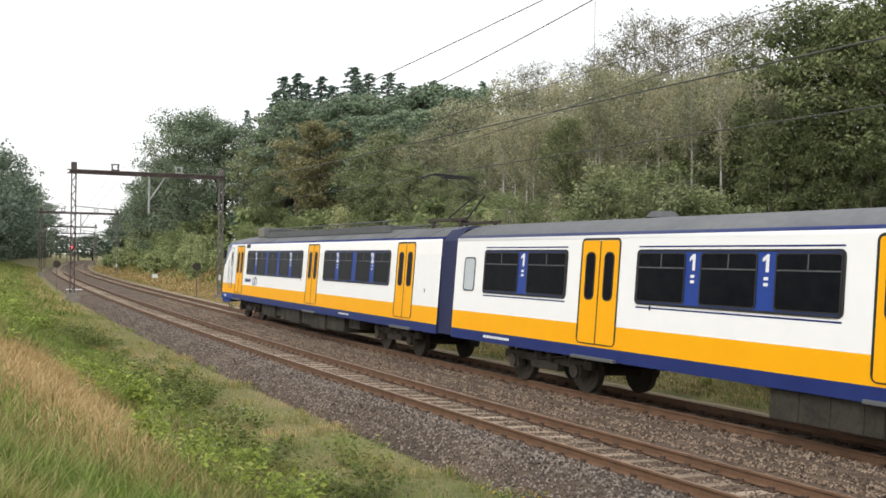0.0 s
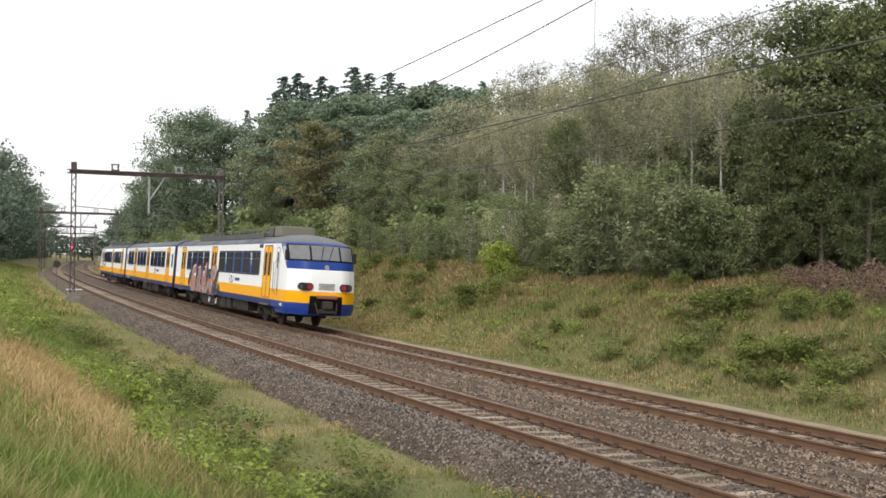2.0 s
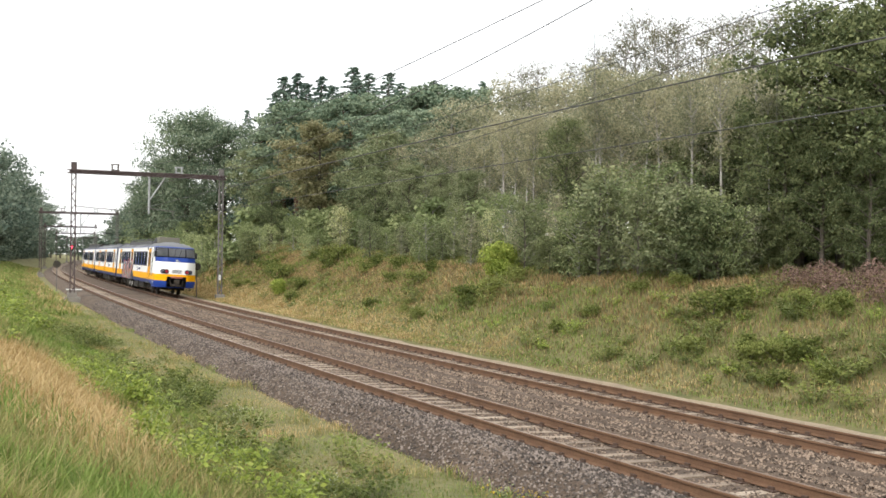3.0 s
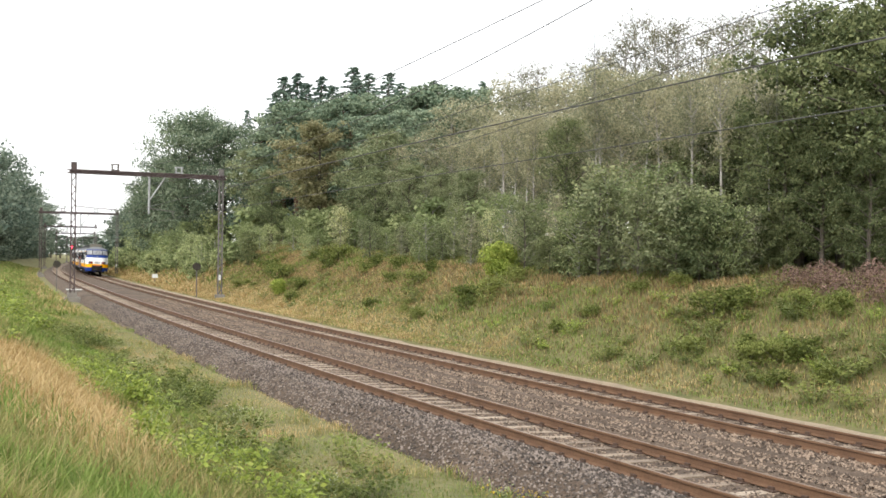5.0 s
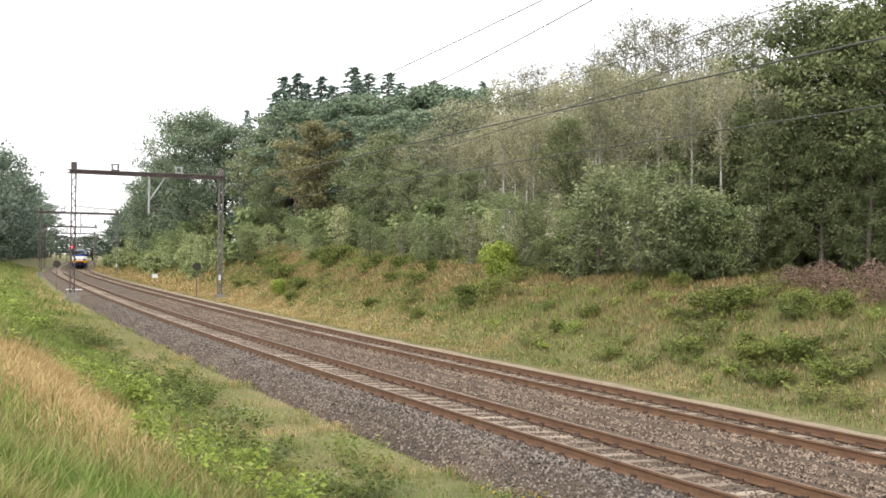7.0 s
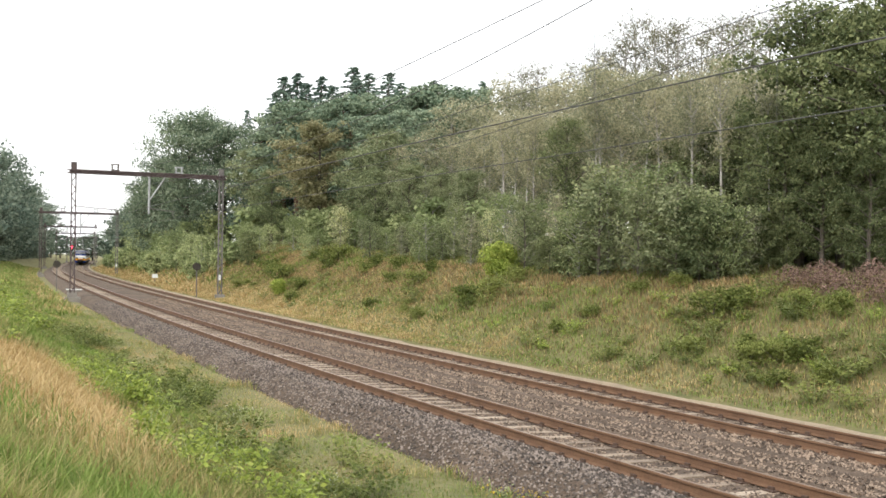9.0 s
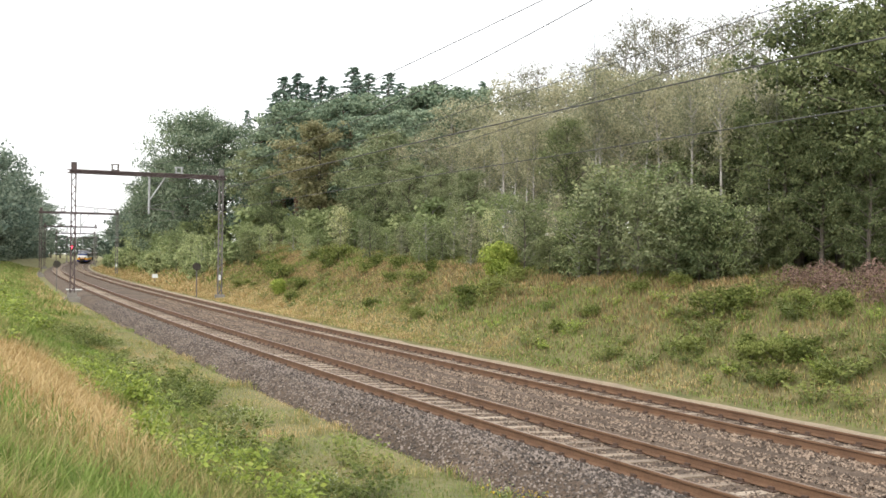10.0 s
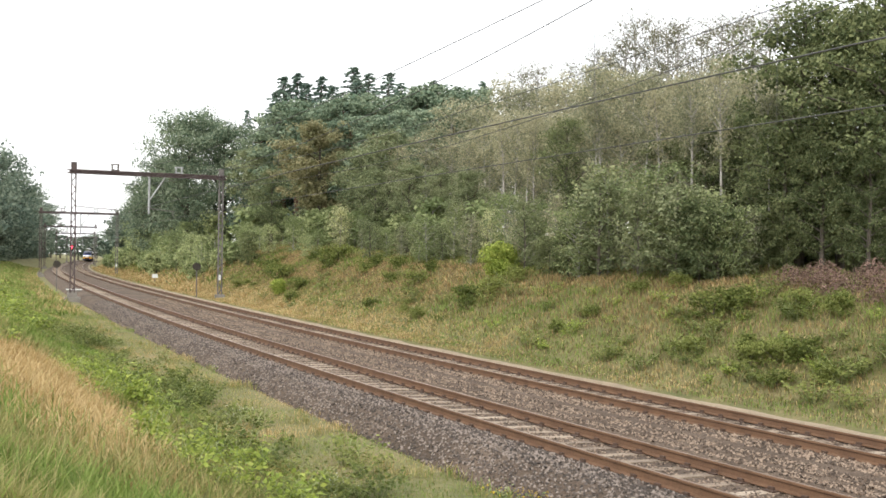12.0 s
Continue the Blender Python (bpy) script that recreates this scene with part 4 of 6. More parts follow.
ws = [s for s in np.arange(-1, 384, 1.5)]
for l, name in ((0.1, "near"), (4.3, "far")):
    for kind, zf, r in (("contact_wire", lambda t, k: 5.5, 0.012), ("messenger_wire", messenger_z, 0.009), ("auxiliary_wire", auxiliary_z, 0.009)):
        pts = []
        for s in ws:
            (x, y), t, k = chord(s, l)
            pts.append((x, y, zf(t, k)))
        wire(kind, pts, r, f"thin dark {kind.replace('_', ' ')} over the {name} track")
    for s in (9, 18.6, 27, 36, 46, 57, 68):
        (x, y), t, k = chord(s, l)
        wire("dropper", [(x, y, 5.5), (x, y, messenger_z(t, k))], 0.004, "thin vertical dropper wire")


def post_sign(s, l, z_ground, height, radius, label):
    x, y = at(s, l)
    sign = tagged(new("signal_post"), label, "railway sign")
    sign.matrix_basis = Matrix.Translation((float(x), float(y), z_ground)) @ Matrix.Rotation(heading(s) - math.pi / 2, 4, "Z")
    bm = bmesh.new()
    rod(bm, (0, 0, -0.3), (0, 0, height), 0.04, 8)
    part("post", bm, M_MAST, sign)
    bm = bmesh.new()
    rod(bm, (0, -0.05, height), (0, -0.02, height), radius, 24)
    part("disc", bm, M_BOX, sign, "dark round sign back")
    return sign


post_sign(80.4, 6.4, -0.4, 2.4, 0.30, "dark round sign on a thin steel post")
post_sign(98.2, -2.6, -0.6, 2.5, 0.32, "dark round sign on a post beside the near track")

x, y = at(110, 7.35)
marker = tagged(new("marker_board"), "small white marker board on a short post", "marker")
marker.matrix_basis = Matrix.Translation((float(x), float(y), 0)) @ Matrix.Rotation(heading(110) - math.pi / 2, 4, "Z")
bm = bmesh.new()
rod(bm, (0, 0, -0.6), (0, 0, 0.7), 0.03, 8)
part("post", bm, M_MAST, marker)
bm = bmesh.new()
box(bm, -0.28, 0.28, -0.05, -0.03, 0.45, 0.85, bevel=0.008)
part("board", bm, plain("white_board", (0.78, 0.79, 0.78)), marker, "white board")

x, y = at(88, -1.75)
bm = bmesh.new()
box(bm, -0.55, 0.5, -0.25, 0.25, -0.30, 0.0, bevel=0.02)
cab_ob = tagged(new("track_box"), "low white-lidded cable box beside the ballast", "cable box")
cab_ob.matrix_basis = Matrix.Translation((float(x), float(y), -0.02)) @ Matrix.Rotation(heading(88) - math.pi / 2, 4, "Z")
part("housing", bm, M_CONCRETE, cab_ob)
bm = bmesh.new()
box(bm, -0.62, 0.57, -0.3, 0.3, 0.0, 0.07, bevel=0.015)
part("lid", bm, plain("white_lid", (0.74, 0.75, 0.74)), cab_ob, "white lid")

# red signal far along the line
x, y = at(275, 2.07)
signal = tagged(new("light_signal"), "slim railway light signal showing red", "light signal")
signal.matrix_basis = Matrix.Translation((float(x), float(y), 0)) @ Matrix.Rotation(heading(275) - math.pi / 2, 4, "Z")
bm = bmesh.new()
rod(bm, (0, 0, -0.5), (0, 0, 3.6), 0.07, 8)
part("post", bm, M_MAST, signal)
bm = bmesh.new()
box(bm, -0.3, 0.3, -0.1, 0.1, 3.4, 5.0, bevel=0.1)
head = part("signal_head", bm, M_BLACK, signal, "black signal head")
bm = bmesh.new()
rod(bm, (0, -0.16, 4.35), (0, -0.1, 4.35), 0.34, 20)
part("red_lamp", bm, plain("red_signal_lamp", (1.0, 0.05, 0.08), 0.3, 3.0), head, "lit red lamp")


# ---- vegetation ----
rng = np.random.default_rng(7)
LEAF = {
    "oak": material("oak_leaves", [(0.139, 0.173, 0.086), (0.249, 0.285, 0.148), (0.383, 0.405, 0.235)], 0.65, 0.25, 1.4, bump=0, island_random=0.5, object_random=0.3, translucent=0.42, spec=0.2),
    "old_oak": material("old_oak_leaves", [(0.110, 0.158, 0.105), (0.199, 0.253, 0.168), (0.309, 0.361, 0.245)], 0.65, 0.25, 1.4, bump=0, island_random=0.5, object_random=0.15, translucent=0.35, spec=0.2),
    "rusty_oak": material("browning_oak_leaves", [(0.167, 0.172, 0.085), (0.287, 0.270, 0.144), (0.414, 0.374, 0.213)], 0.65, 0.3, 1.4, bump=0, island_random=0.5, translucent=0.42, spec=0.2),
    "birch": material("birch_leaves", [(0.196, 0.212, 0.130), (0.350, 0.353, 0.222), (0.546, 0.508, 0.342)], 0.65, 0.3, 1.6, bump=0, island_random=0.5, object_random=0.35, translucent=0.45, spec=0.2),
    "pine": material("pine_needles", [(0.114, 0.169, 0.111), (0.206, 0.266, 0.177), (0.314, 0.374, 0.249)], 0.7, 0.3, 1.5, bump=0, island_random=0.5, object_random=0.25, translucent=0.2, spec=0.2),
    "spruce": material("spruce_needles", [(0.090, 0.143, 0.117), (0.150, 0.217, 0.173), (0.232, 0.307, 0.235)], 0.7, 0.3, 1.5, bump=0, island_random=0.5, object_random=0.2, translucent=0.12, spec=0.2),
    "bush": material("shrub_leaves", [(0.191, 0.241, 0.109), (0.321, 0.377, 0.175), (0.476, 0.518, 0.271)], 0.65, 0.4, 2.0, bump=0, island_random=0.5, object_random=0.45, translucent=0.45, spec=0.2),
    "sapling": material("young_tree_leaves", [(0.233, 0.271, 0.136), (0.421, 0.449, 0.233), (0.630, 0.627, 0.361)], 0.65, 0.5, 2.2, bump=0, island_random=0.45, object_random=0.5, translucent=0.45, spec=0.2),
    "bright": material("bright_shrub_leaves", [(0.207, 0.277, 0.050), (0.342, 0.416, 0.085), (0.486, 0.535, 0.140)], 0.6, 0.6, 2.5, bump=0, island_random=0.5, translucent=0.4, spec=0.2),
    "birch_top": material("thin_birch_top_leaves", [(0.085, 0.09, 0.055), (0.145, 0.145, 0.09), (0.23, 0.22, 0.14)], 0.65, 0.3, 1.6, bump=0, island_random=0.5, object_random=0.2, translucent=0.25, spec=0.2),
    "dark_oak": material("dark_oak_leaves", [(0.081, 0.107, 0.047), (0.156, 0.187, 0.084), (0.258, 0.284, 0.134)], 0.65, 0.3, 1.5, bump=0, island_random=0.5, object_random=0.3, translucent=0.35, spec=0.2),
    # bluish leaf colour that stands in for haze over the far trees
    "far": material("haze_blue_leaves", [(0.095, 0.136, 0.104), (0.166, 0.213, 0.160), (0.247, 0.296, 0.217)], 0.65, 0.3, 1.5, bump=0, island_random=0.5, object_random=0.3, translucent=0.35, spec=0.2),
    "bramble": material("bramble_leaves", [(0.10, 0.13, 0.032), (0.19, 0.225, 0.06), (0.31, 0.335, 0.105)], 0.6, 0.5, 2.2, bump=0, island_random=0.5, object_random=0.35, translucent=0.4, spec=0.2),
    "heather": material("heather_flowers", [(0.12, 0.08, 0.06), (0.22, 0.145, 0.115), (0.33, 0.225, 0.185)], 0.8, 1.0, 4, bump=0, island_random=0.6, translucent=0.2, spec=0.2),
}
M_BARK = material("grey_brown_bark", [(0.06, 0.05, 0.04), (0.13, 0.11, 0.09)], 0.95, 3, 18, bump=0.6)
M_PINE_BARK = material("reddish_pine_bark", [(0.10, 0.06, 0.04), (0.22, 0.13, 0.085)], 0.95, 3, 18, bump=0.6)
M_BIRCH_BARK = material("white_birch_bark", [(0.08, 0.07, 0.06), (0.36, 0.34, 0.31), (0.50, 0.48, 0.44)], 0.85, 2.5, 9, bump=0.4)


def tube(path, radii, seg=6):
    """Vertices and faces of a tapered tube along a path."""
    path = np.asarray(path, float)
    verts, faces = [], []
    for i, (q, r) in enumerate(zip(path, radii)):
        d = path[min(i + 1, len(path) - 1)] - path[max(i - 1, 0)]
        d = d / (np.linalg.norm(d) + 1e-9)
        u = np.cross(d, (0.3, 0.9, 0.1))
        u /= np.linalg.norm(u) + 1e-9
        w = np.cross(d, u)
        for k in range(seg):
            a = 2 * math.pi * k / seg
            verts.append(q + r * (u * math.cos(a) + w * math.sin(a)))
    for i in range(len(path) - 1):
        for k in range(seg):
            a, b = i * seg + k, i * seg + (k + 1) % seg
            faces.append((a, b, b + seg, a + seg))
    return verts, faces


def leaves(centres, normals, size, lumps=0.6):
    """Small pointed leaf cards, two triangles each, turned at random about their normals."""
    n = len(centres)
    nr = normals + rng.normal(0, lumps, (n, 3))
    nr /= np.linalg.norm(nr, axis=1, keepdims=True) + 1e-9
    a = np.cross(nr, rng.normal(0, 1, (n, 3)))
    a /= np.linalg.norm(a, axis=1, keepdims=True) + 1e-9
    b = np.cross(nr, a)
    s = (size * rng.uniform(0.55, 1.3, n))[:, None]
    fold = nr * s * 0.18
    v = np.stack([centres - a * s, centres + b * s * 0.62 + fold, centres + a * s, centres - b * s * 0.62 + fold], 1).reshape(-1, 3)
    i = np.arange(n) * 4
    return v, np.stack([i, i + 1, i + 2, i + 3], 1)


def quads_object(name, v, f, mat, parent=None):
    me = bpy.data.meshes.new(name)
    me.vertices.add(len(v))
    me.vertices.foreach_set("co", np.asarray(v, np.float32).ravel())
    f = np.asarray(f, np.int32)
    n, k = f.shape
    me.loops.add(n * k)
    me.loops.foreach_set("vertex_index", f.ravel())
    me.polygons.add(n)
    me.polygons.foreach_set("loop_start", np.arange(n, dtype=np.int32) * k)
    me.polygons.foreach_set("loop_total", np.full(n, k, np.int32))
    me.update(calc_edges=True)
    for m in (mat if isinstance(mat, (list, tuple)) else [mat]):
        me.materials.append(m)
    ob = new(name, me)
    if parent is not None:
        ob.parent = parent
    return ob


def clumps(anchors, radius, per, flat=0.8, shell=0.55):
    """Leaf places and outward normals round anchor points."""
    radius = np.broadcast_to(radius, len(anchors)).repeat(per)[:, None]
    a = np.repeat(np.asarray(anchors), per, axis=0)
    d = rng.normal(0, 1, a.shape)
    d /= np.linalg.norm(d, axis=1, keepdims=True)
    r = radius * (shell + (1 - shell) * rng.random(len(a)))[:, None] * rng.uniform(0.6, 1.25, len(anchors)).repeat(per)[:, None]
    off = d * r
    off[:, 2] *= flat
    return a + off, d + np.array((0, 0, 0.45))


def grow(kind, height, spread, leaf, clump_r, per, limbs, low=0.25, seed=1, thick=0.02, foliage=""):
    """A tree of the given kind: a trunk with limbs and a crown of leaf clumps."""
    global rng
    rng = np.random.default_rng(seed)
    tree = new({"oak": "oak_tree", "rusty_oak": "oak_tree", "birch": "birch_tree", "pine": "pine_tree", "spruce": "spruce_tree", "bush": "shrub", "bright": "shrub"}[kind])
    verts, faces, anchors, sizes = [], [], [], []

    def add(path, radii, seg=6):
        v, f = tube(path, radii, seg)
        o = len(verts)
        verts.extend(v)
        faces.extend([tuple(i + o for i in q) for q in f])

    bush = kind in ("bush", "bright")
    sway = rng.normal(0, 0.02 * height, 2)
    zs = np.linspace(-0.4, height * (0.55 if bush else 0.95), 8)
    trunk = np.stack([sway[0] * (zs / height) ** 2 + 0.05 * np.sin(zs), sway[1] * (zs / height) ** 2, zs], 1)
    r0 = height * thick
    add(trunk, r0 * (1 - zs.clip(0) / height) ** 0.8 + 0.01, 8)
    for k in range(limbs):
        f = low + (0.97 - low) * (k + rng.random()) / limbs
        z = f * height * (0.6 if bush else 1)
        start = np.array([np.interp(z, zs, trunk[:, 0]), np.interp(z, zs, trunk[:, 1]), z])
        a = k * 2.4 + rng.normal(0, 0.35)
        g = (f - low) / (1 - low)
        if kind == "spruce":
            reach, rise = spread * (1 - g) ** 0.85 * rng.uniform(0.6, 1.15) + 0.05, rng.uniform(-0.3, 0.1)
        elif kind == "pine":
            reach, rise = spread * (1 - 0.65 * g ** 2) * rng.uniform(0.6, 1.1), 0.22
        elif kind == "birch":
            reach, rise = spread * (0.35 + math.sin(math.pi * min(1, g * 0.9 + 0.08)) * 0.75) * rng.uniform(0.6, 1.15), 0.8
        elif bush:
            reach, rise = spread * rng.uniform(0.55, 1.05) * (1.05 - 0.6 * g), 0.75
        else:
            reach, rise = spread * (0.30 + 0.78 * math.sin(math.pi * (0.15 + 0.8 * g))) * rng.uniform(0.75, 1.1), 0.42
        tip = start + np.array([math.cos(a) * reach, math.sin(a) * reach, reach * rise])
        tip[2] = min(tip[2], height)
        mid = (start + tip) / 2 + np.array([0, 0, reach * (0.10 if kind != "spruce" else 0.04)])
        thick_end, thick_mid = r0 * 0.33 * (1 - 0.6 * g) + 0.012, r0 * 0.2 * (1 - 0.6 * g) + 0.008
        if per < 14:
            add([start, tip], [thick_end, 0.006], 3)
        else:
            add([start, mid, tip], [thick_end, thick_mid, 0.006], 4)
        n = {"spruce": 5, "pine": 5, "birch": 6}.get(kind, 5)
        for q in np.linspace(0.30, 1.0, n):
            c = start + (tip - start) * q + np.array([0, 0, reach * 0.10 * math.sin(math.pi * q)])
            sizes.append(clump_r * (max(0.14, reach / spread) if kind == "spruce" else 1))
            anchors.append(c + rng.normal(0, clump_r * (0.12 if kind == "spruce" else 0.55), 3) * np.array([1, 1, 0.6]))
            if kind in ("oak", "rusty_oak", "bush", "bright"):
                side = np.array([-math.sin(a), math.cos(a), 0]) * reach * 0.33 * q * rng.choice([-1, 1])
                anchors.append(c + side + rng.normal(0, clump_r * 0.35, 3))
                sizes.append(clump_r)
    anchors.append(trunk[-1])
    sizes.append(clump_r * (0.3 if kind == "spruce" else 0.8))
    if bush:
        for k in range(int(limbs * 1.5)):
            a, r = rng.random() * 6.28, spread * math.sqrt(rng.random()) * 0.9
            anchors.append(np.array([math.cos(a) * r, math.sin(a) * r, height * rng.uniform(0.08, 0.3)]))
            sizes.append(clump_r)
    anchors = np.array(anchors)
    bark = {"birch": M_BIRCH_BARK, "pine": M_PINE_BARK}.get(kind, M_BARK)
    mesh_object("trunk", verts, faces, bark, tree, smooth=True)
    c, nrm = clumps(anchors, np.array(sizes), per, {"spruce": 0.35, "pine": 0.45, "birch": 0.9}.get(kind, 0.75))
    keep = c[:, 2] > 0.03
    v, f = leaves(c[keep], nrm[keep], leaf)
    quads_object("crown", v, f, LEAF[foliage or kind], tree)
    return tree


def plant(proto, s, l, scale, turn, sink=0.05, wide=1.0):
    x, y, z = surface(s, l)
    m = Matrix.Translation((float(x), float(y), float(z) - sink)) @ Matrix.Rotation(turn, 4, "Z") @ Matrix.Diagonal((scale * wide, scale * wide, scale, 1))
    return m


class Kind:
    """Prototypes of one kind; each is used in place once, and then copied."""

    def __init__(self, protos, heights, label, category, group):
        self.protos, self.heights, self.fresh = protos, heights, [True] * len(protos)
        self.n = 0
        for q in protos:
            tagged(q, label, category, group)

    def put(self, s, l, height, wide=1.0, which=None):
        k = self.n % len(self.protos) if which is None else which
        self.n += 1
        m = plant(self.protos[k], s, l, height / self.heights[k], random.uniform(0, 6.28), wide=wide)
        if self.fresh[k]:
            self.fresh[k] = False
            self.protos[k].matrix_basis = m
            return self.protos[k]
        ob = self.protos[k]
        keep = ob.matrix_basis.copy()
        ob.matrix_basis = Matrix.Identity(4)
        made = copy_thing(ob, m)
        ob.matrix_basis = keep
        return made


EDGE = "trees of the forest edge"
SLOPE = "shrubs on the bank"
oaks = Kind([grow("oak", 10, 3.2, 0.105, 0.70, 48, 22, 0.16, 11), grow("oak", 10, 2.8, 0.105, 0.66, 48, 22, 0.12, 12)],
            [10.4, 10.4], "leafy green oak tree at the forest edge", "tree", EDGE)
near_oaks = Kind([grow("oak", 8, 2.3, 0.062, 0.50, 50, 22, 0.16, 16, 0.02, "dark_oak"), grow("oak", 8, 2.1, 0.062, 0.48, 50, 22, 0.14, 17, 0.02, "dark_oak")], [8.4, 8.4], "dark green oak close to the line", "tree", EDGE)
# distant oaks and shrubs carry the haze tint in their leaves
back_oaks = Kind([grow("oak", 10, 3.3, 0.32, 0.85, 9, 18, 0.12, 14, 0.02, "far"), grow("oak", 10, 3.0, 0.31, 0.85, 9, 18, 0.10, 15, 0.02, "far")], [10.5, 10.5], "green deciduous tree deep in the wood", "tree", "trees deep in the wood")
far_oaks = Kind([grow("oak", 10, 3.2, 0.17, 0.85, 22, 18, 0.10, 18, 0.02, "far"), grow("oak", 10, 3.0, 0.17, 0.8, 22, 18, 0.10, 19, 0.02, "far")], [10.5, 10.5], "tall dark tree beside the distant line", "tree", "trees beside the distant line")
birches = Kind([grow("birch", 12, 1.9, 0.085, 0.62, 32, 24, 0.22, 21, 0.010), grow("birch", 12, 2.2, 0.085, 0.66, 30, 24, 0.28, 22, 0.010), grow("birch", 12, 1.7, 0.08, 0.6, 32, 22, 0.33, 23, 0.009)],
               [12.4, 12.4, 12.4], "slender birch with pale trunk and thin foliage", "tree", EDGE)
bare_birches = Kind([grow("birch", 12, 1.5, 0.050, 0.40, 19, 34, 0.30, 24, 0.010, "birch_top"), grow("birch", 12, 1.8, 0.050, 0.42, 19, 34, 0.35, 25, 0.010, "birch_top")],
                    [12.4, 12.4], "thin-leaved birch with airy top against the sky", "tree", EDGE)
stem_birches = Kind([grow("birch", 12, 1.6, 0.085, 0.55, 24, 22, 0.58, 26, 0.013), grow("birch", 12, 1.4, 0.085, 0.5, 24, 22, 0.52, 27, 0.012)],
                    [12.4, 12.4], "birch with a bare white trunk and high crown", "tree", EDGE)
pines = Kind([grow("pine", 15, 2.7, 0.15, 0.80, 58, 24, 0.34, 31), grow("pine", 15, 3.1, 0.15, 0.85, 58, 24, 0.30, 32)], [15.2, 15.2], "tall pine with reddish trunk and flat crown", "tree", EDGE)
spruces = Kind([grow("spruce", 18, 4.6, 0.13, 0.60, 8, 170, 0.12, 41, 0.012), grow("spruce", 18, 4.1, 0.13, 0.58, 8, 160, 0.15, 42, 0.012)], [17.6, 17.6], "dark pointed spruce above the forest", "tree", EDGE)
big_oak = Kind([grow("oak", 16, 5.7, 0.16, 1.35, 60, 34, 0.10, 51, 0.02, "old_oak")], [16.6], "broad round-crowned old oak beside the line", "tree", EDGE)
rusty = Kind([grow("rusty_oak", 10, 2.9, 0.12, 0.62, 46, 24, 0.22, 61)], [10.2], "young oak with browning leaves on the bank", "tree", EDGE)
saplings = Kind([grow("birch", 4, 0.95, 0.062, 0.34, 17, 26, 0.06, 62, 0.011, "sapling"), grow("birch", 4, 1.2, 0.066, 0.38, 17, 26, 0.05, 63, 0.011, "bush"), grow("birch", 4, 0.75, 0.058, 0.30, 17, 24, 0.06, 64, 0.010, "birch"),
                 grow("oak", 4, 1.1, 0.066, 0.34, 14, 18, 0.06, 65, 0.014, "oak")],
                [4.1, 4.1, 4.1, 4.2], "feathery young tree in the thicket on the bank", "young tree", SLOPE)
slope_saplings = Kind([grow("birch", 4, 1.2, 0.095, 0.40, 11, 24, 0.05, 66, 0.011, "bush"), grow("oak", 4, 1.5, 0.10, 0.44, 9, 16, 0.05, 67, 0.014, "bush")],
                      [4.1, 4.2], "green young tree on the overgrown bank", "young tree", SLOPE)
low_shrubs = Kind([grow("bush", 1, 0.6, 0.045, 0.2, 18, 7, 0.1, 79, 0.02, "bramble"), grow("bush", 1, 0.75, 0.048, 0.22, 18, 7, 0.1, 80, 0.02, "bramble")], [1, 1], "low green shrub on the grassy slope", "shrub", "low shrubs on the slope")
mid_shrubs = Kind([grow("bush", 3, 1.2, 0.14, 0.42, 9, 14, 0.1, 82), grow("birch", 3, 0.9, 0.13, 0.38, 9, 18, 0.06, 83, 0.012, "bush")], [3, 3.1], "green shrub on the overgrown bank", "shrub", SLOPE)
edge_shrubs = Kind([grow("oak", 3, 1.2, 0.058, 0.30, 30, 18, 0.06, 75, 0.015, "dark_oak"), grow("oak", 3, 1.0, 0.058, 0.28, 30, 18, 0.06, 76, 0.015, "dark_oak")],
                   [3.2, 3.2], "dark leafy oak scrub along the top of the bank", "shrub", SLOPE)
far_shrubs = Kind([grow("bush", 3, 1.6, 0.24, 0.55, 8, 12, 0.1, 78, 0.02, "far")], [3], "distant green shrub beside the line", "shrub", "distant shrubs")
bright = Kind([grow("bright", 2, 0.8, 0.055, 0.30, 48, 16, 0.06, 81)], [2], "bright yellow-green shrub on the bank", "shrub", SLOPE)

# conifers on the rise, then the old oaks and the browning oak beside the line
for s, l, h, w in ((143.5, 24.0, 18.9, 0.7), (127.0, 22.0, 15.8, 0.9), (122.5, 22.0, 16.9, 1), (119.0, 22.0, 17.9, 1), (123.0, 24.0, 20.3, 1.1), (122.0, 25.0, 20.7, 1.2),
    (113.5, 24.0, 17.9, 1.1), (115.0, 26.0, 19.2, 1.2), (109.5, 26.0, 17.4, 1.1), (110.0, 28.0, 19.4, 1.3), (106.5, 28.0, 17.4, 1.1), (105.5, 29.0, 18.1, 1.2),
    (103.0, 30.0, 17.6, 1.2), (98.5, 30.0, 16.1, 1.1), (97.0, 31.0, 15.4, 1), (95.0, 32.0, 15.8, 1.1), (92.0, 33.0, 14.5, 1), (87.5, 34.0, 14.5, 1),):
    spruces.put(s, l, h, w * 1.15)
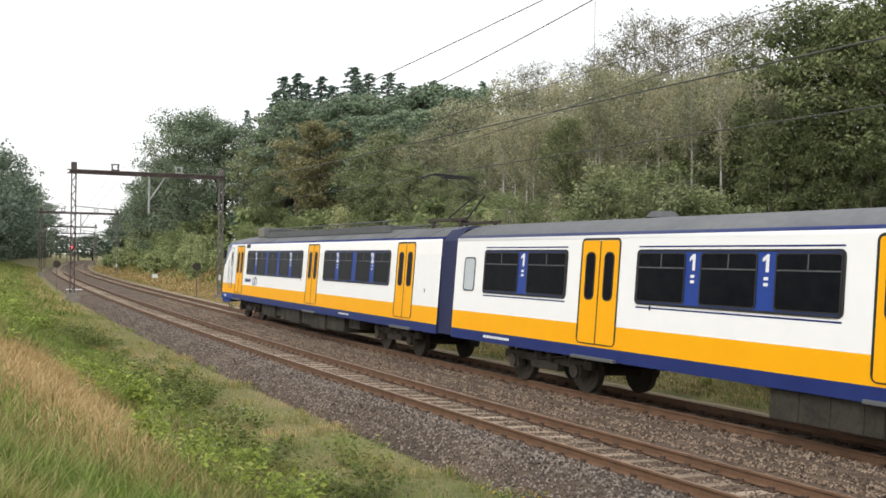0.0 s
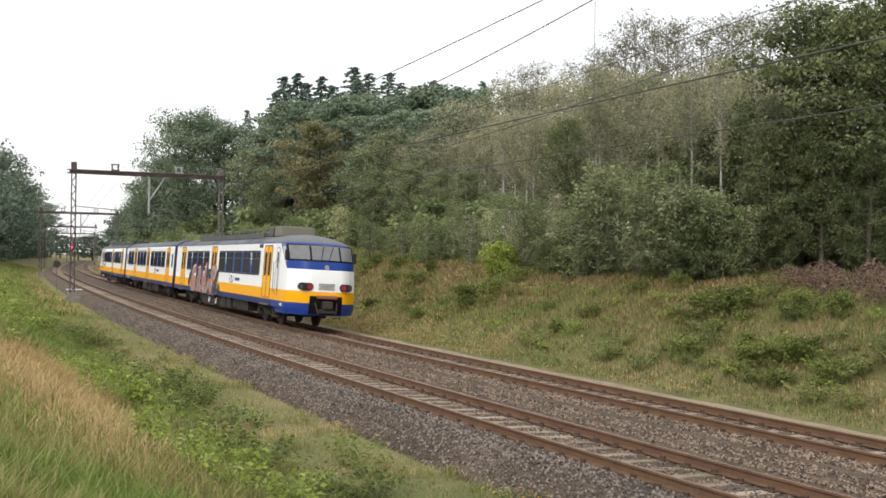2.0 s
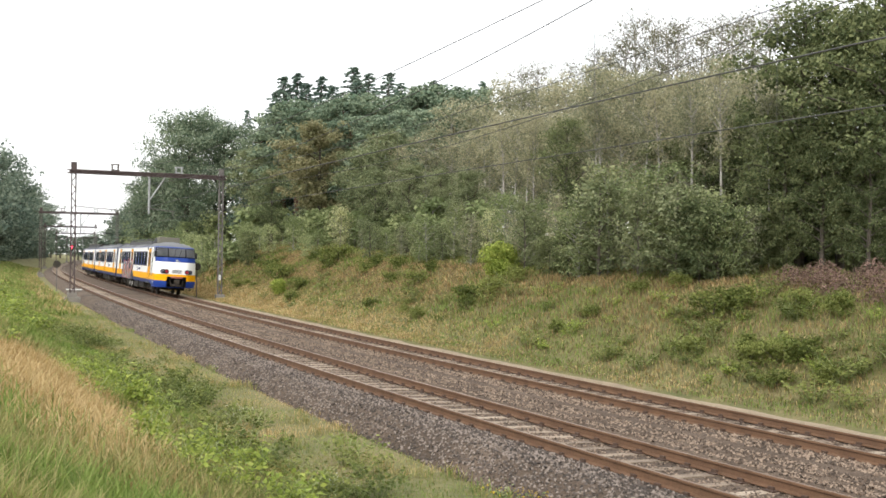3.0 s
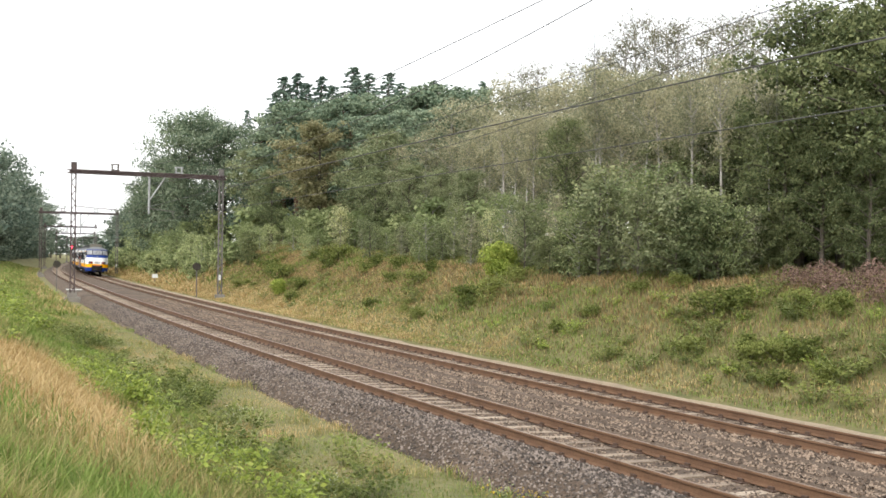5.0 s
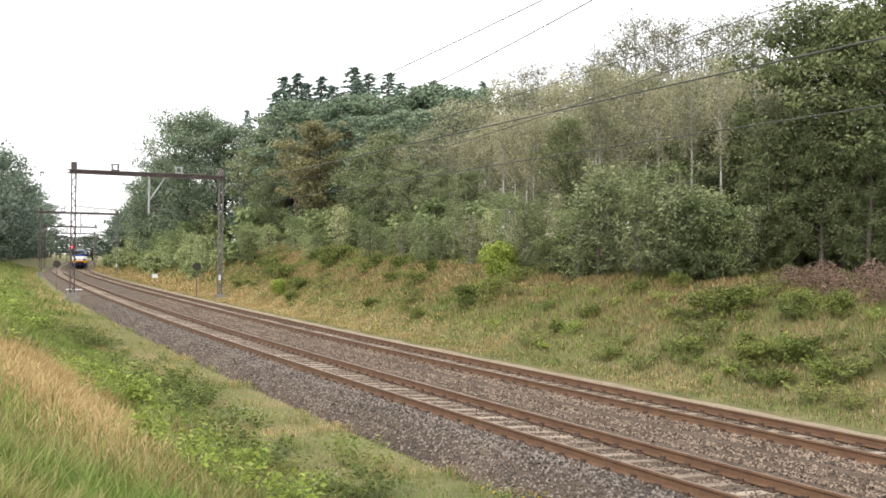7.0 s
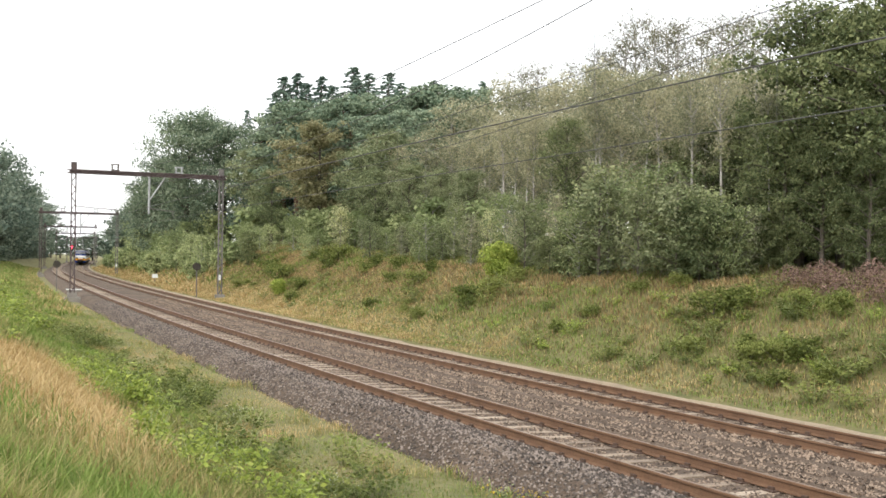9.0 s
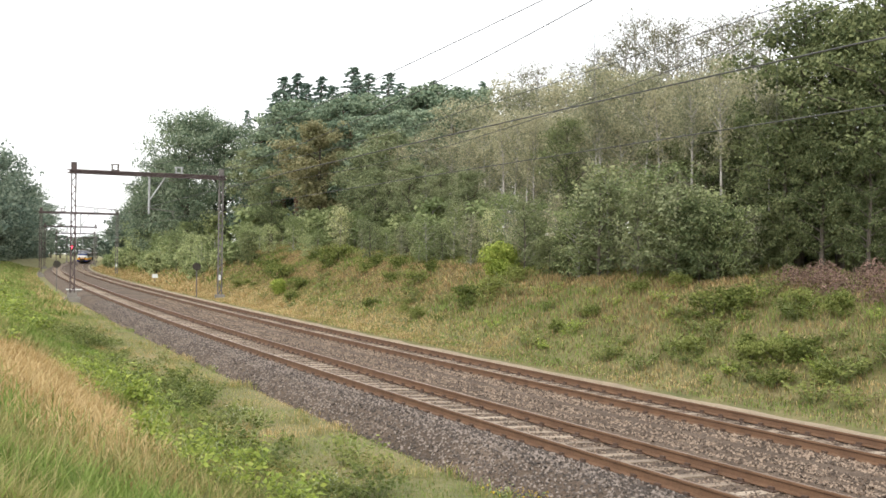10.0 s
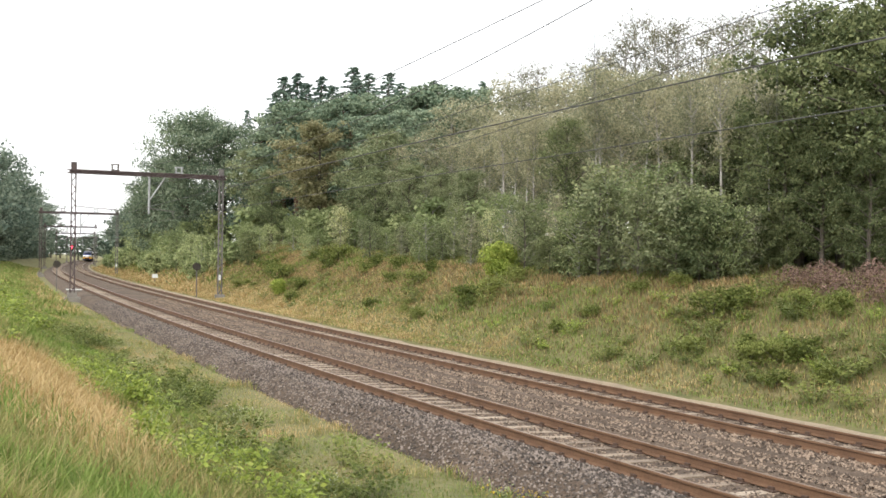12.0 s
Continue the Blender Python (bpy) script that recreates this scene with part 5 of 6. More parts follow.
for s, l, h, w in ((117.5, 20.0, 13.1, 1.0), (111.0, 21.0, 14.9, 1.0), (109.0, 22.0, 14.9, 1.0), (100.5, 21.0, 13.5, 1.0), (98.5, 22.0, 13.7, 1.0), (94.0, 22.0, 13.2, 1.0),
    (93.0, 24.0, 13.4, 1.0), (89.5, 24.0, 12.9, 1.0), (87.0, 25.0, 12.6, 1.0), (85.5, 26.0, 12.8, 1.0), (85.0, 27.0, 13.2, 1.0), (84.0, 28.0, 13.1, 1.0),
    (81.5, 28.0, 12.3, 1.0), (83.5, 30.0, 12.5, 1.0), (85.0, 32.0, 12.9, 1.0), (84.5, 20.0, 10.4, 1.0), (79.5, 20.0, 10.0, 1.0), (78.0, 21.0, 10.2, 1.0),
    (75.5, 22.0, 10.2, 1.0), (71.5, 22.0, 10.0, 1.0),):
    pines.put(s, l, h * 1.04, w * 1.25)
for s, l, h in ((131.1, 13.8, 17.4), (141.0, 11.2, 12.0), (126.3, 17.5, 15.0), (153.8, 12.0, 11.0), (160, 16, 14)):
    big_oak.put(s, l, h)
rusty.put(85.0, 17.4, 10.0, 1.2)
for s, l, h, w in ((114.5, 19.0, 10.9, 1), (100.0, 17.0, 7.6, 1), (91.5, 19.0, 8.8, 1), (76.0, 18.0, 7.5, 1), (72.0, 18.5, 8.5, 1.1), (63.0, 16.5, 5.7, 0.9),
    (69.0, 16.5, 5.7, 0.9), (55.5, 17.0, 4.9, 0.9), (60.5, 17.5, 5.1, 0.9), (44.5, 16.9, 7.1, 0.85), (35.5, 18.0, 5.8, 0.9), (37.5, 17.5, 5.5, 0.9),
    (34.5, 18.4, 6.1, 0.9), (32.5, 18.0, 6.2, 0.9),):
    (near_oaks if s < 45 else oaks).put(s, l, h, w)
for s, l, h, w in ((30.0, 17.1, 9.5, 1), (29.5, 17.4, 8.9, 1.0), (29.0, 18.0, 8.2, 1), (29.0, 19.1, 9.3, 1), (27.5, 17.9, 9.1, 1.1), (26.0, 17.1, 9.1, 1.1),
    (27.5, 17.1, 6.0, 1.0), (30.0, 16.4, 5.1, 1), (28.0, 16.1, 4.5, 1), (26.0, 15.9, 4.1, 1),):
    near_oaks.put(s, l, h, w)
# birch wood
for s, l, h, w in ((66.5, 21.0, 10.1, 1.2), (72.5, 25.0, 11.0, 1.2), (65.5, 23.0, 9.9, 1.2), (60.5, 21.0, 9.7, 1.2), (65.5, 25.0, 11.4, 1.2), (60.0, 23.0, 10.6, 1.2),
    (62.0, 25.0, 10.7, 1.2), (60.5, 25.0, 10.6, 1.2), (55.5, 23.0, 9.9, 1.2), (54.5, 23.0, 10.4, 1.2), (52.5, 23.0, 9.9, 1.2), (48.0, 20.9, 9.2, 1.2),
    (47.0, 21.0, 9.5, 1.2), (46.0, 21.1, 9.6, 1.2), (45.0, 21.0, 9.3, 1.2), (46.5, 23.0, 9.3, 1.2), (48.0, 25.0, 9.5, 1.2), (44.5, 22.9, 9.2, 1.2),
    (43.0, 22.9, 9.0, 1.2), (42.0, 23.0, 8.8, 1.2), (39.0, 21.0, 8.5, 1.2), (42.5, 25.0, 9.2, 1.2), (41.5, 25.0, 9.1, 1.2), (38.5, 23.0, 8.8, 1.2),
    (40.0, 25.1, 9.0, 1.2), (39.0, 25.0, 9.0, 1.2), (36.5, 23.0, 8.4, 1.2),):
    birches.put(s, l, h, w)
for s, l, h, w in ((81.0, 20.0, 8.2, 1.15), (77.0, 20.0, 8.6, 1.15), (70.5, 19.0, 7.5, 1.15), (66.0, 19.0, 8.1, 1.15), (64.5, 20.0, 7.5, 1.15), (61.5, 20.0, 7.2, 1.15),
    (59.0, 20.0, 7.8, 1.15), (57.0, 20.0, 7.4, 1.15), (50.5, 18.1, 6.7, 1.15), (48.0, 18.0, 7.7, 1.15), (50.0, 20.1, 7.9, 1.15), (48.0, 20.0, 7.4, 1.15),
    (46.0, 20.0, 7.6, 1.15), (41.5, 18.0, 6.9, 1.15), (41.0, 19.0, 7.3, 1.15), (40.0, 18.9, 7.2, 1.15), (37.0, 18.0, 6.6, 1.15), (36.0, 18.0, 6.7, 1.15),
    (35.0, 18.1, 6.7, 1.15), (34.5, 18.9, 6.2, 1.15), (34.5, 20.1, 6.6, 1.15), (33.5, 20.1, 5.9, 1.15),):
    birches.put(s, l, h, w)
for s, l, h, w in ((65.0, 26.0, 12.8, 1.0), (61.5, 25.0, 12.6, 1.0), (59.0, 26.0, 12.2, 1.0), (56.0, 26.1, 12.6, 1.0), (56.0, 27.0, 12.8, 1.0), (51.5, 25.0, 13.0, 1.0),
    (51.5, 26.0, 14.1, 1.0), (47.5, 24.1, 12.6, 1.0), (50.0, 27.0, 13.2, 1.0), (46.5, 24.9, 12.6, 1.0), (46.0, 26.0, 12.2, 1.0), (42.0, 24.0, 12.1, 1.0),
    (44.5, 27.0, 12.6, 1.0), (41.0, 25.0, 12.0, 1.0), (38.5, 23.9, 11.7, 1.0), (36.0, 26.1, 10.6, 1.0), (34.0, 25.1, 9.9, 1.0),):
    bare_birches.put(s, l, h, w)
for s, l, h, w in ((50.5, 16.8, 7.8, 0.7), (49.5, 16.8, 8.0, 0.7), (48.0, 16.6, 7.7, 0.7), (47.5, 16.8, 6.9, 0.7), (41.5, 16.8, 9.0, 0.7), (41.5, 16.5, 7.5, 0.7),
    (38.5, 16.9, 8.3, 0.7), (33.5, 16.7, 8.2, 0.7), (35.5, 17.0, 7.7, 0.7), (30.5, 16.2, 6.2, 0.7), (37.5, 17.0, 7.4, 0.7),):
    stem_birches.put(s, l, h, w)
random.seed(3)
# the wood behind the first rows
for k in range(26):
    s = 26 + k * 4 + random.uniform(-1.5, 1.5)
    (far_oaks if s > 75 else back_oaks).put(s, random.uniform(29, 40), np.interp(s, [20, 50, 110], [7.5, 8.8, 12.0]) * random.uniform(0.85, 1.0), 1.4)
# woods along the line farther off, on both sides
for k in range(26):
    s = 165 + k * 11 + random.uniform(-3, 3)
    (far_oaks if k < 8 else back_oaks).put(s, random.uniform(15, 19) + max(0, (s - 260) * 0.01), random.uniform(8, 11.5), 1.5)
for k in range(20):
    s = 200 + k * 10.5 + random.uniform(-3, 3)
    (pines if k % 6 == 1 else back_oaks).put(s, -random.uniform(13.0, 17.5), random.uniform(14.5, 17.0), 1.25)
for s, l, h, w in ((190.5, -11.0, 20.9, 1.2), (244.0, -11.5, 26.0, 1.1), (272.0, -11.5, 26.5, 1.1), (304.0, -11.5, 24.0, 1.1), (340.0, -11.5, 22.4, 1.2), (383.0, -11.5, 24.3, 1.2),
    (432.0, -11.5, 22.2, 1.2), (455.0, -9.5, 18.8, 1.3),):
    far_oaks.put(s, l - 2.2, h, w * 0.85)
for k in range(12):
    back_oaks.put(160 + k * 24 + random.uniform(-5, 5), -random.uniform(18, 26), random.uniform(15, 18), 1.5)
for k in range(10):
    back_oaks.put(470 + random.uniform(-15, 40), -30 + k * 7, 9 + 0.5 * k, 2.0)

# thicket of young trees along the top of the bank
for s, l, h, w in ((72.5, 15.1, 3.2, 1.21), (73.5, 16.1, 2.5, 0.85), (69.0, 15.5, 1.7, 0.9), (62.5, 13.7, 2.7, 1.05), (67.5, 15.9, 1.8, 1.19), (62.5, 14.8, 2.0, 0.95),
    (59.0, 14.4, 2.1, 0.9), (59.5, 14.9, 2.4, 1.2), (56.5, 14.5, 2.4, 1.24), (55.0, 14.3, 2.8, 1.29), (56.5, 15.4, 2.0, 1.28), (53.0, 14.3, 2.1, 0.91),
    (52.5, 14.8, 3.1, 0.95), (54.5, 16.2, 1.8, 0.95), (49.5, 14.3, 2.7, 1.12), (50.0, 15.5, 2.3, 0.97), (48.5, 14.9, 2.8, 0.85), (46.5, 14.7, 3.6, 0.9),
    (45.0, 14.3, 2.6, 0.89), (43.5, 14.0, 3.5, 0.86), (44.0, 14.8, 2.6, 1.09), (44.5, 15.4, 3.0, 1.19), (42.0, 14.7, 3.3, 0.86), (43.5, 15.9, 2.6, 1.27),
    (43.0, 16.0, 2.6, 1.15), (38.5, 13.7, 3.0, 1.28), (39.0, 14.6, 3.6, 1.16), (37.0, 13.6, 4.1, 1.16), (37.5, 14.4, 4.4, 1.23), (39.0, 15.7, 3.4, 0.88),
    (36.5, 14.9, 3.5, 1.25), (34.5, 13.6, 3.5, 0.86), (35.0, 14.2, 3.8, 1.07), (34.5, 14.7, 4.0, 1.17), (34.0, 14.6, 3.9, 0.9), (32.5, 13.8, 3.6, 1.23),
    (34.5, 16.1, 2.2, 1.16), (33.0, 15.3, 3.0, 1.2), (31.5, 14.3, 2.1, 1.28), (31.0, 14.3, 2.8, 1.09), (32.5, 16.0, 2.2, 1.23), (30.0, 14.2, 2.5, 1.07),
    (30.0, 14.7, 2.4, 1.16),):
    saplings.put(s, l, h, w)
for s, l, h, w in ((182.5, 12.0, 5.9, 0.92), (150.0, 10.1, 6.3, 0.91), (162.0, 12.3, 3.4, 1.02), (123.5, 9.6, 3.4, 1.04), (137.0, 12.0, 3.4, 1.02), (114.0, 10.1, 4.5, 0.84),
    (126.5, 13.0, 3.7, 1.04), (108.5, 10.7, 3.7, 0.82), (99.0, 10.1, 3.7, 0.8), (99.0, 10.9, 2.6, 1.05), (99.0, 12.1, 1.6, 0.89), (111.0, 14.9, 0.9, 0.86),
    (100.5, 13.7, 1.2, 0.77), (93.5, 13.3, 2.8, 0.97), (92.0, 14.0, 2.3, 1.04), (84.0, 12.8, 2.6, 1.0), (87.5, 14.1, 0.9, 0.81), (89.0, 15.4, 0.7, 0.94),
    (80.5, 13.9, 2.9, 0.96), (74.5, 13.1, 1.7, 0.78), (78.5, 14.7, 1.4, 0.93), (73.5, 13.7, 2.0, 0.92),):
    slope_saplings.put(s, l, h, w)
for s, l, h, w in ((33.0, 14.2, 2.9, 1), (31.5, 14.0, 3.0, 1.1), (30.5, 13.9, 2.7, 1), (30.0, 14.3, 2.1, 1), (30.5, 15.6, 2.2, 1), (30.5, 16.1, 2.1, 1),
    (39.5, 13.8, 2.1, 1), (38.0, 13.8, 1.8, 1), (41.0, 13.8, 1.7, 1), (54.0, 15.0, 1.5, 1), (85.5, 11.5, 2.9, 1), (29.5, 16.0, 1.8, 1),
    (27.0, 16.6, 1.3, 1.2), (29.0, 17.0, 1.3, 1.2), (26.5, 17.0, 1.4, 1.2),):
    edge_shrubs.put(s, l, h, w)
bright.put(44.0, 13.1, 2.1, 1.0)
bright.put(67.0, 9.2, 1.4, 0.9)
for k in range(36):
    s = 92 + k * 3.2 + random.uniform(-1, 1)
    mid_shrubs.put(s, random.uniform(8.8, 12.5), random.uniform(1.6, 3.6) * np.interp(s, [85, 130], [0.75, 1.2]), random.uniform(0.9, 1.3))
for k in range(22):
    mid_shrubs.put(46 + k * 1.9, random.uniform(16, 18.5), random.uniform(2.0, 3.4), 1.2)
for k in range(22):
    s = 205 + k * 10 + random.uniform(-3, 3)
    far_shrubs.put(s, random.uniform(11.5, 14), random.uniform(2.5, 4.5), 1.6)
for k in range(14):
    s = 75 + k * 8 + random.uniform(-3, 3)
    far_shrubs.put(s, -random.uniform(9, 13), random.uniform(1.0, 1.8), 1.4)
for k in range(26):
    s = 140 + k * 11 + random.uniform(-3, 3)
    far_shrubs.put(s, -random.uniform(12, 16), random.uniform(3.0, 5), 1.3)
for k in range(18):
    mid_shrubs.put(96 + k * 4.2, random.uniform(15.5, 23), random.uniform(3.6, 5.2), 1.4)
for k in range(12):
    mid_shrubs.put(25 + k * 1.1, random.uniform(19.5, 25), random.uniform(2.4, 3.4), 1.4)
# low shrubs scattered on the grassy slope
for k in range(30):
    s = random.uniform(30, 84)
    low_shrubs.put(s, random.uniform(8.6, 13.4), random.uniform(0.35, 0.9), random.uniform(1.0, 1.6))
for s, l, h in ((27.0, 11.6, 1.0), (27.6, 11.2, 0.9), (24.5, 9.6, 0.7), (24.0, 9.2, 0.6), (22.6, 9.6, 0.8), (23.2, 9.3, 0.7), (21.2, 8.9, 0.6), (25.0, 12.2, 0.7), (23.6, 12.0, 0.8), (22.3, 8.4, 0.5), (33.5, 9.5, 0.6),
                (26.6, 9.4, 0.5), (76.0, 11.0, 1.5), (71.0, 10.5, 1.3), (72.0, 13.8, 1.0), (66.5, 13.0, 1.2), (56.0, 13.0, 0.9), (66.0, 12.2, 1.1), (46.5, 9.4, 0.5)):
    low_shrubs.put(s, l, h, 1.2)


def heather(s, l, h, wide):
    x, y, z = surface(s, l)
    n = 1100
    c = np.stack([rng.normal(0, wide * 0.42, n), rng.normal(0, wide * 0.42, n), rng.random(n) * h], 1)
    c[:, 2] *= np.exp(-(c[:, 0] ** 2 + c[:, 1] ** 2) / (wide * wide * 0.6))
    v, f = leaves(c, np.tile((0, 0, 0.6), (n, 1)), 0.034)
    ob = quads_object("heather_clump", v, f, LEAF["heather"])
    ob.matrix_basis = Matrix.Translation((float(x), float(y), float(z)))
    tagged(ob, "purple-brown heather clump on top of the bank", "heather", "heather clumps", "stuff")


for s, l, h, w in ((26.2, 14.2, 0.75, 1.1), (26.9, 14.9, 0.7, 1.0), (25.6, 13.7, 0.6, 0.9), (27.6, 14.3, 0.55, 0.8), (24.4, 14.3, 0.85, 1.1), (23.8, 13.7, 0.75, 1.0), (23.6, 14.8, 0.8, 1.1), (22.8, 14.2, 0.7, 1.0),
                   (25.3, 15.2, 0.6, 1.0), (24.7, 13.3, 0.5, 0.8), (26.6, 13.6, 0.5, 0.8), (23.0, 13.2, 0.5, 0.9)):
    heather(s, l, h, w)


# ---- grass, in blades ----
GRASS = [material("green_grass", [(0.106, 0.171, 0.029), (0.196, 0.281, 0.058), (0.302, 0.378, 0.100)], 0.75, 0.4, 3, bump=0, island_random=0.4, translucent=0.42),
         material("dry_grass", [(0.34, 0.23, 0.09), (0.54, 0.39, 0.18), (0.70, 0.55, 0.30)], 0.8, 0.5, 3, bump=0, island_random=0.4, translucent=0.42),
         material("olive_grass", [(0.19, 0.19, 0.06), (0.32, 0.30, 0.11), (0.46, 0.42, 0.18)], 0.8, 0.4, 3, bump=0, island_random=0.4, translucent=0.42),
         material("rusty_grass", [(0.253, 0.164, 0.074), (0.407, 0.281, 0.131), (0.550, 0.408, 0.215)], 0.8, 0.5, 3, bump=0, island_random=0.4, translucent=0.42),
         material("withered_grass", [(0.12, 0.10, 0.045), (0.215, 0.175, 0.085), (0.33, 0.265, 0.145)], 0.85, 0.5, 3, bump=0, island_random=0.4, translucent=0.3)]


def blades(name, s, l, height, width, choose, label):
    """Grass blades at the places (s, l): one folded blade each, joined by colour."""
    x, y, z = surface(s, l)
    n = len(s)
    kind = choose(s, l, x, y)
    h = height * rng.uniform(0.5, 1.25, n)
    a = rng.random(n) * 2 * math.pi
    lean = rng.uniform(0.15, 1.1, n) * h
    wx, wy = np.cos(a + 1.57) * width, np.sin(a + 1.57) * width
    dx, dy = np.cos(a) * lean, np.sin(a) * lean
    b0 = np.stack([x, y, z - 0.03], 1)
    m0 = np.stack([x - wx + dx * 0.3, y - wy + dy * 0.3, z + h * 0.55], 1)
    m1 = np.stack([x + wx + dx * 0.3, y + wy + dy * 0.3, z + h * 0.55], 1)
    t0 = np.stack([x + dx, y + dy, z + h * 0.95], 1)
    for k in range(len(GRASS)):
        q = kind == k
        m = int(q.sum())
        if not m:
            continue
        v = np.stack([b0[q], m1[q], t0[q], m0[q]], 1).reshape(-1, 3)
        i = np.arange(m) * 4
        f = np.stack([i, i + 1, i + 2, i + 3], 1)
        ob = quads_object(name, v, f, GRASS[k])
        tagged(ob, label[k], "grass", kind="stuff")


LABELS = ["tall green grass", "dry straw-coloured grass", "olive meadow grass", "rusty brown dry grass", "withered brown grass"]


def pick_left(s, l, x, y):
    n = bumps(x, y, 1.6, 3) + rng.normal(0, 0.35, len(s))
    k = np.where(n > 0.1, 2, 0)
    dry = ((s - 23.5) / 7.5) ** 2 + ((l + 7.7) / 1.3) ** 2 + rng.normal(0, 0.35, len(s))
    k = np.where(dry < 1.0, 1, k)
    k = np.where((l < -9.1) & (s < 22) & (n < 0.4), 0, k)
    low = np.where(n > 0.45, 1, np.where(n > -0.35, 2, 0))
    return np.where(l > -4.9, low, k)


def pick_right(s, l, x, y):
    """Rusty grass towards the top of the bank, green and olive below, straw farther along the foot."""
    n = bumps(x, y, 2.6, 9) + 0.6 * bumps(x, y, 0.9, 2) + rng.normal(0, 0.55, len(s))
    k = np.where(n > 0.75, 1, np.where(n > -0.15, 2, 0))
    k = np.where((s < 34) & (k == 2) & (rng.random(len(s)) < 0.3), 0, k)
    top = np.clip((l - 9.4) / 1.8, 0, 1) * np.clip((14.4 - l) / 0.8, 0, 1) * np.interp(s, [20, 27, 34], [0.35, 0.75, 1])
    k = np.where((n > -0.6) & (rng.random(len(s)) < 0.72 * top), 3, k)
    k = np.where(rng.random(len(s)) < np.interp(s, [28, 40], [0.42, 0.25]), 4, k)
    foot = np.interp(s, [30, 42, 60], [0.03, 0.35, 0.8]) * np.clip((10.0 - l) / 1.5, 0, 1)
    return np.where(rng.random(len(s)) < foot, 1, k)


n = 120000
d = 12 + 50 * rng.random(n) ** 1.8
sl = rng.uniform(-12.5, -4.3, n)
blades("meadow_grass", d, sl, np.interp(-sl, [4.3, 5.5, 7, 12], [0.10, 0.16, 0.30, 0.36]), 0.0035 + 0.0002 * d, pick_left, LABELS)
n = 50000
blades("short_grass", 12 + 60 * rng.random(n) ** 1.6, -1.75 - 3.4 * rng.random(n) ** 0.8, np.full(n, 0.06), 0.005, pick_left, LABELS)
n = 9000
tuft = rng.integers(0, 260, n)
ts, tl = 12 + 50 * rng.random(260) ** 1.5, -1.9 - 3.2 * rng.random(260)
blades("grass_tufts", ts[tuft] + rng.normal(0, 0.12, n), tl[tuft] + rng.normal(0, 0.10, n), np.full(n, 0.20), 0.006, pick_left, LABELS)
n = 165000
d = 10 + 90 * rng.random(n) ** 1.3
sl = 6.6 + 9.4 * rng.random(n)
blades("bank_grass", d, sl, np.interp(sl, [6.9, 8.5, 11, 18], [0.09, 0.15, 0.24, 0.30]), 0.006 + 0.00022 * d, pick_right, LABELS)
n = 24000
d = 60 + 160 * rng.random(n)
blades("far_slope_grass", 90 + 140 * rng.random(n), 6.7 + 6 * rng.random(n), np.full(n, 0.4), 0.05, pick_right, LABELS)
blades("far_bank_grass", d, -3.2 - 9 * rng.random(n), np.full(n, 0.45), 0.03 + 0.0002 * d, pick_left, LABELS)


# ---- leafy weeds in the foreground ----
def weed(name, height, spread, count, leaf, mat, label, seed):
    global rng
    rng = np.random.default_rng(seed)
    plant_ob = tagged(new(name), label, "weed", "weeds on the bank")
    verts, faces, places, normals = [], [], [], []
    for k in range(9):
        a = k * 2.4
        tip = np.array([math.cos(a) * spread * rng.uniform(0.4, 1), math.sin(a) * spread * rng.uniform(0.4, 1), height * rng.uniform(0.7, 1.1)])
        v, f = tube([(0, 0, -0.05), tip * np.array([0.4, 0.4, 0.55]), tip], [0.008, 0.006, 0.003], 4)
        o = len(verts)
        verts.extend(v)
        faces.extend([tuple(i + o for i in q) for q in f])
        for q in rng.uniform(0.3, 1.0, count // 9):
            places.append(tip * np.array([q ** 1.3, q ** 1.3, q]) + rng.normal(0, 0.05, 3))
            normals.append((0.3 * math.cos(a), 0.3 * math.sin(a), 0.8))
    tagged(mesh_object("stem", verts, faces, LEAF["bush"], plant_ob), kind="stuff")
    v, f = leaves(np.array(places), np.array(normals), leaf, 0.35)
    quads_object("foliage", v, f, mat, plant_ob)
    return plant_ob


bright_weeds = Kind([weed("leafy_weed", 0.6, 0.4, 150, 0.045, LEAF["bright"], "bright green leafy weed among grass", 91), weed("leafy_weed", 0.6, 0.5, 170, 0.04, LEAF["bright"], "bright green leafy weed among grass", 92)],
                    [0.6, 0.6], "bright green leafy weed among grass", "weed", "weeds on the bank")
dark_weeds = Kind([weed("bramble", 0.6, 0.55, 210, 0.042, LEAF["bramble"], "dark green bramble among grass", 93), weed("bramble", 0.6, 0.6, 210, 0.04, LEAF["bramble"], "dark green bramble among grass", 94)],
                  [0.6, 0.6], "dark green bramble among grass", "bramble", "brambles on the bank")
random.seed(5)
for k in range(52):
    s = random.uniform(14.0, 30)
    bright_weeds.put(s, -6.0 + random.gauss(0, 0.55), random.uniform(0.35, 0.75), 1.0)
for k in range(26):
    s = random.uniform(30, 62)
    bright_weeds.put(s, -random.uniform(6.2, 9.5), random.uniform(0.5, 1.0), 1.3)
for k in range(90):
    s = random.uniform(16, 50)
    dark_weeds.put(s, -4.7 + random.gauss(0, 0.6), random.uniform(0.25, 0.6), 1.2)
for k in range(34):
    bright_weeds.put(random.uniform(14, 40), random.uniform(8.0, 12.5), random.uniform(0.3, 0.55), 1.3)
for k in range(45):
    dark_weeds.put(random.uniform(15, 30), random.uniform(8.2, 12.5), random.uniform(0.3, 0.6), 1.5)
for k in range(60):
    dark_weeds.put(14 + 60 * random.random() ** 1.8, random.uniform(8.0, 13.5), random.uniform(0.35, 0.7), 1.3)

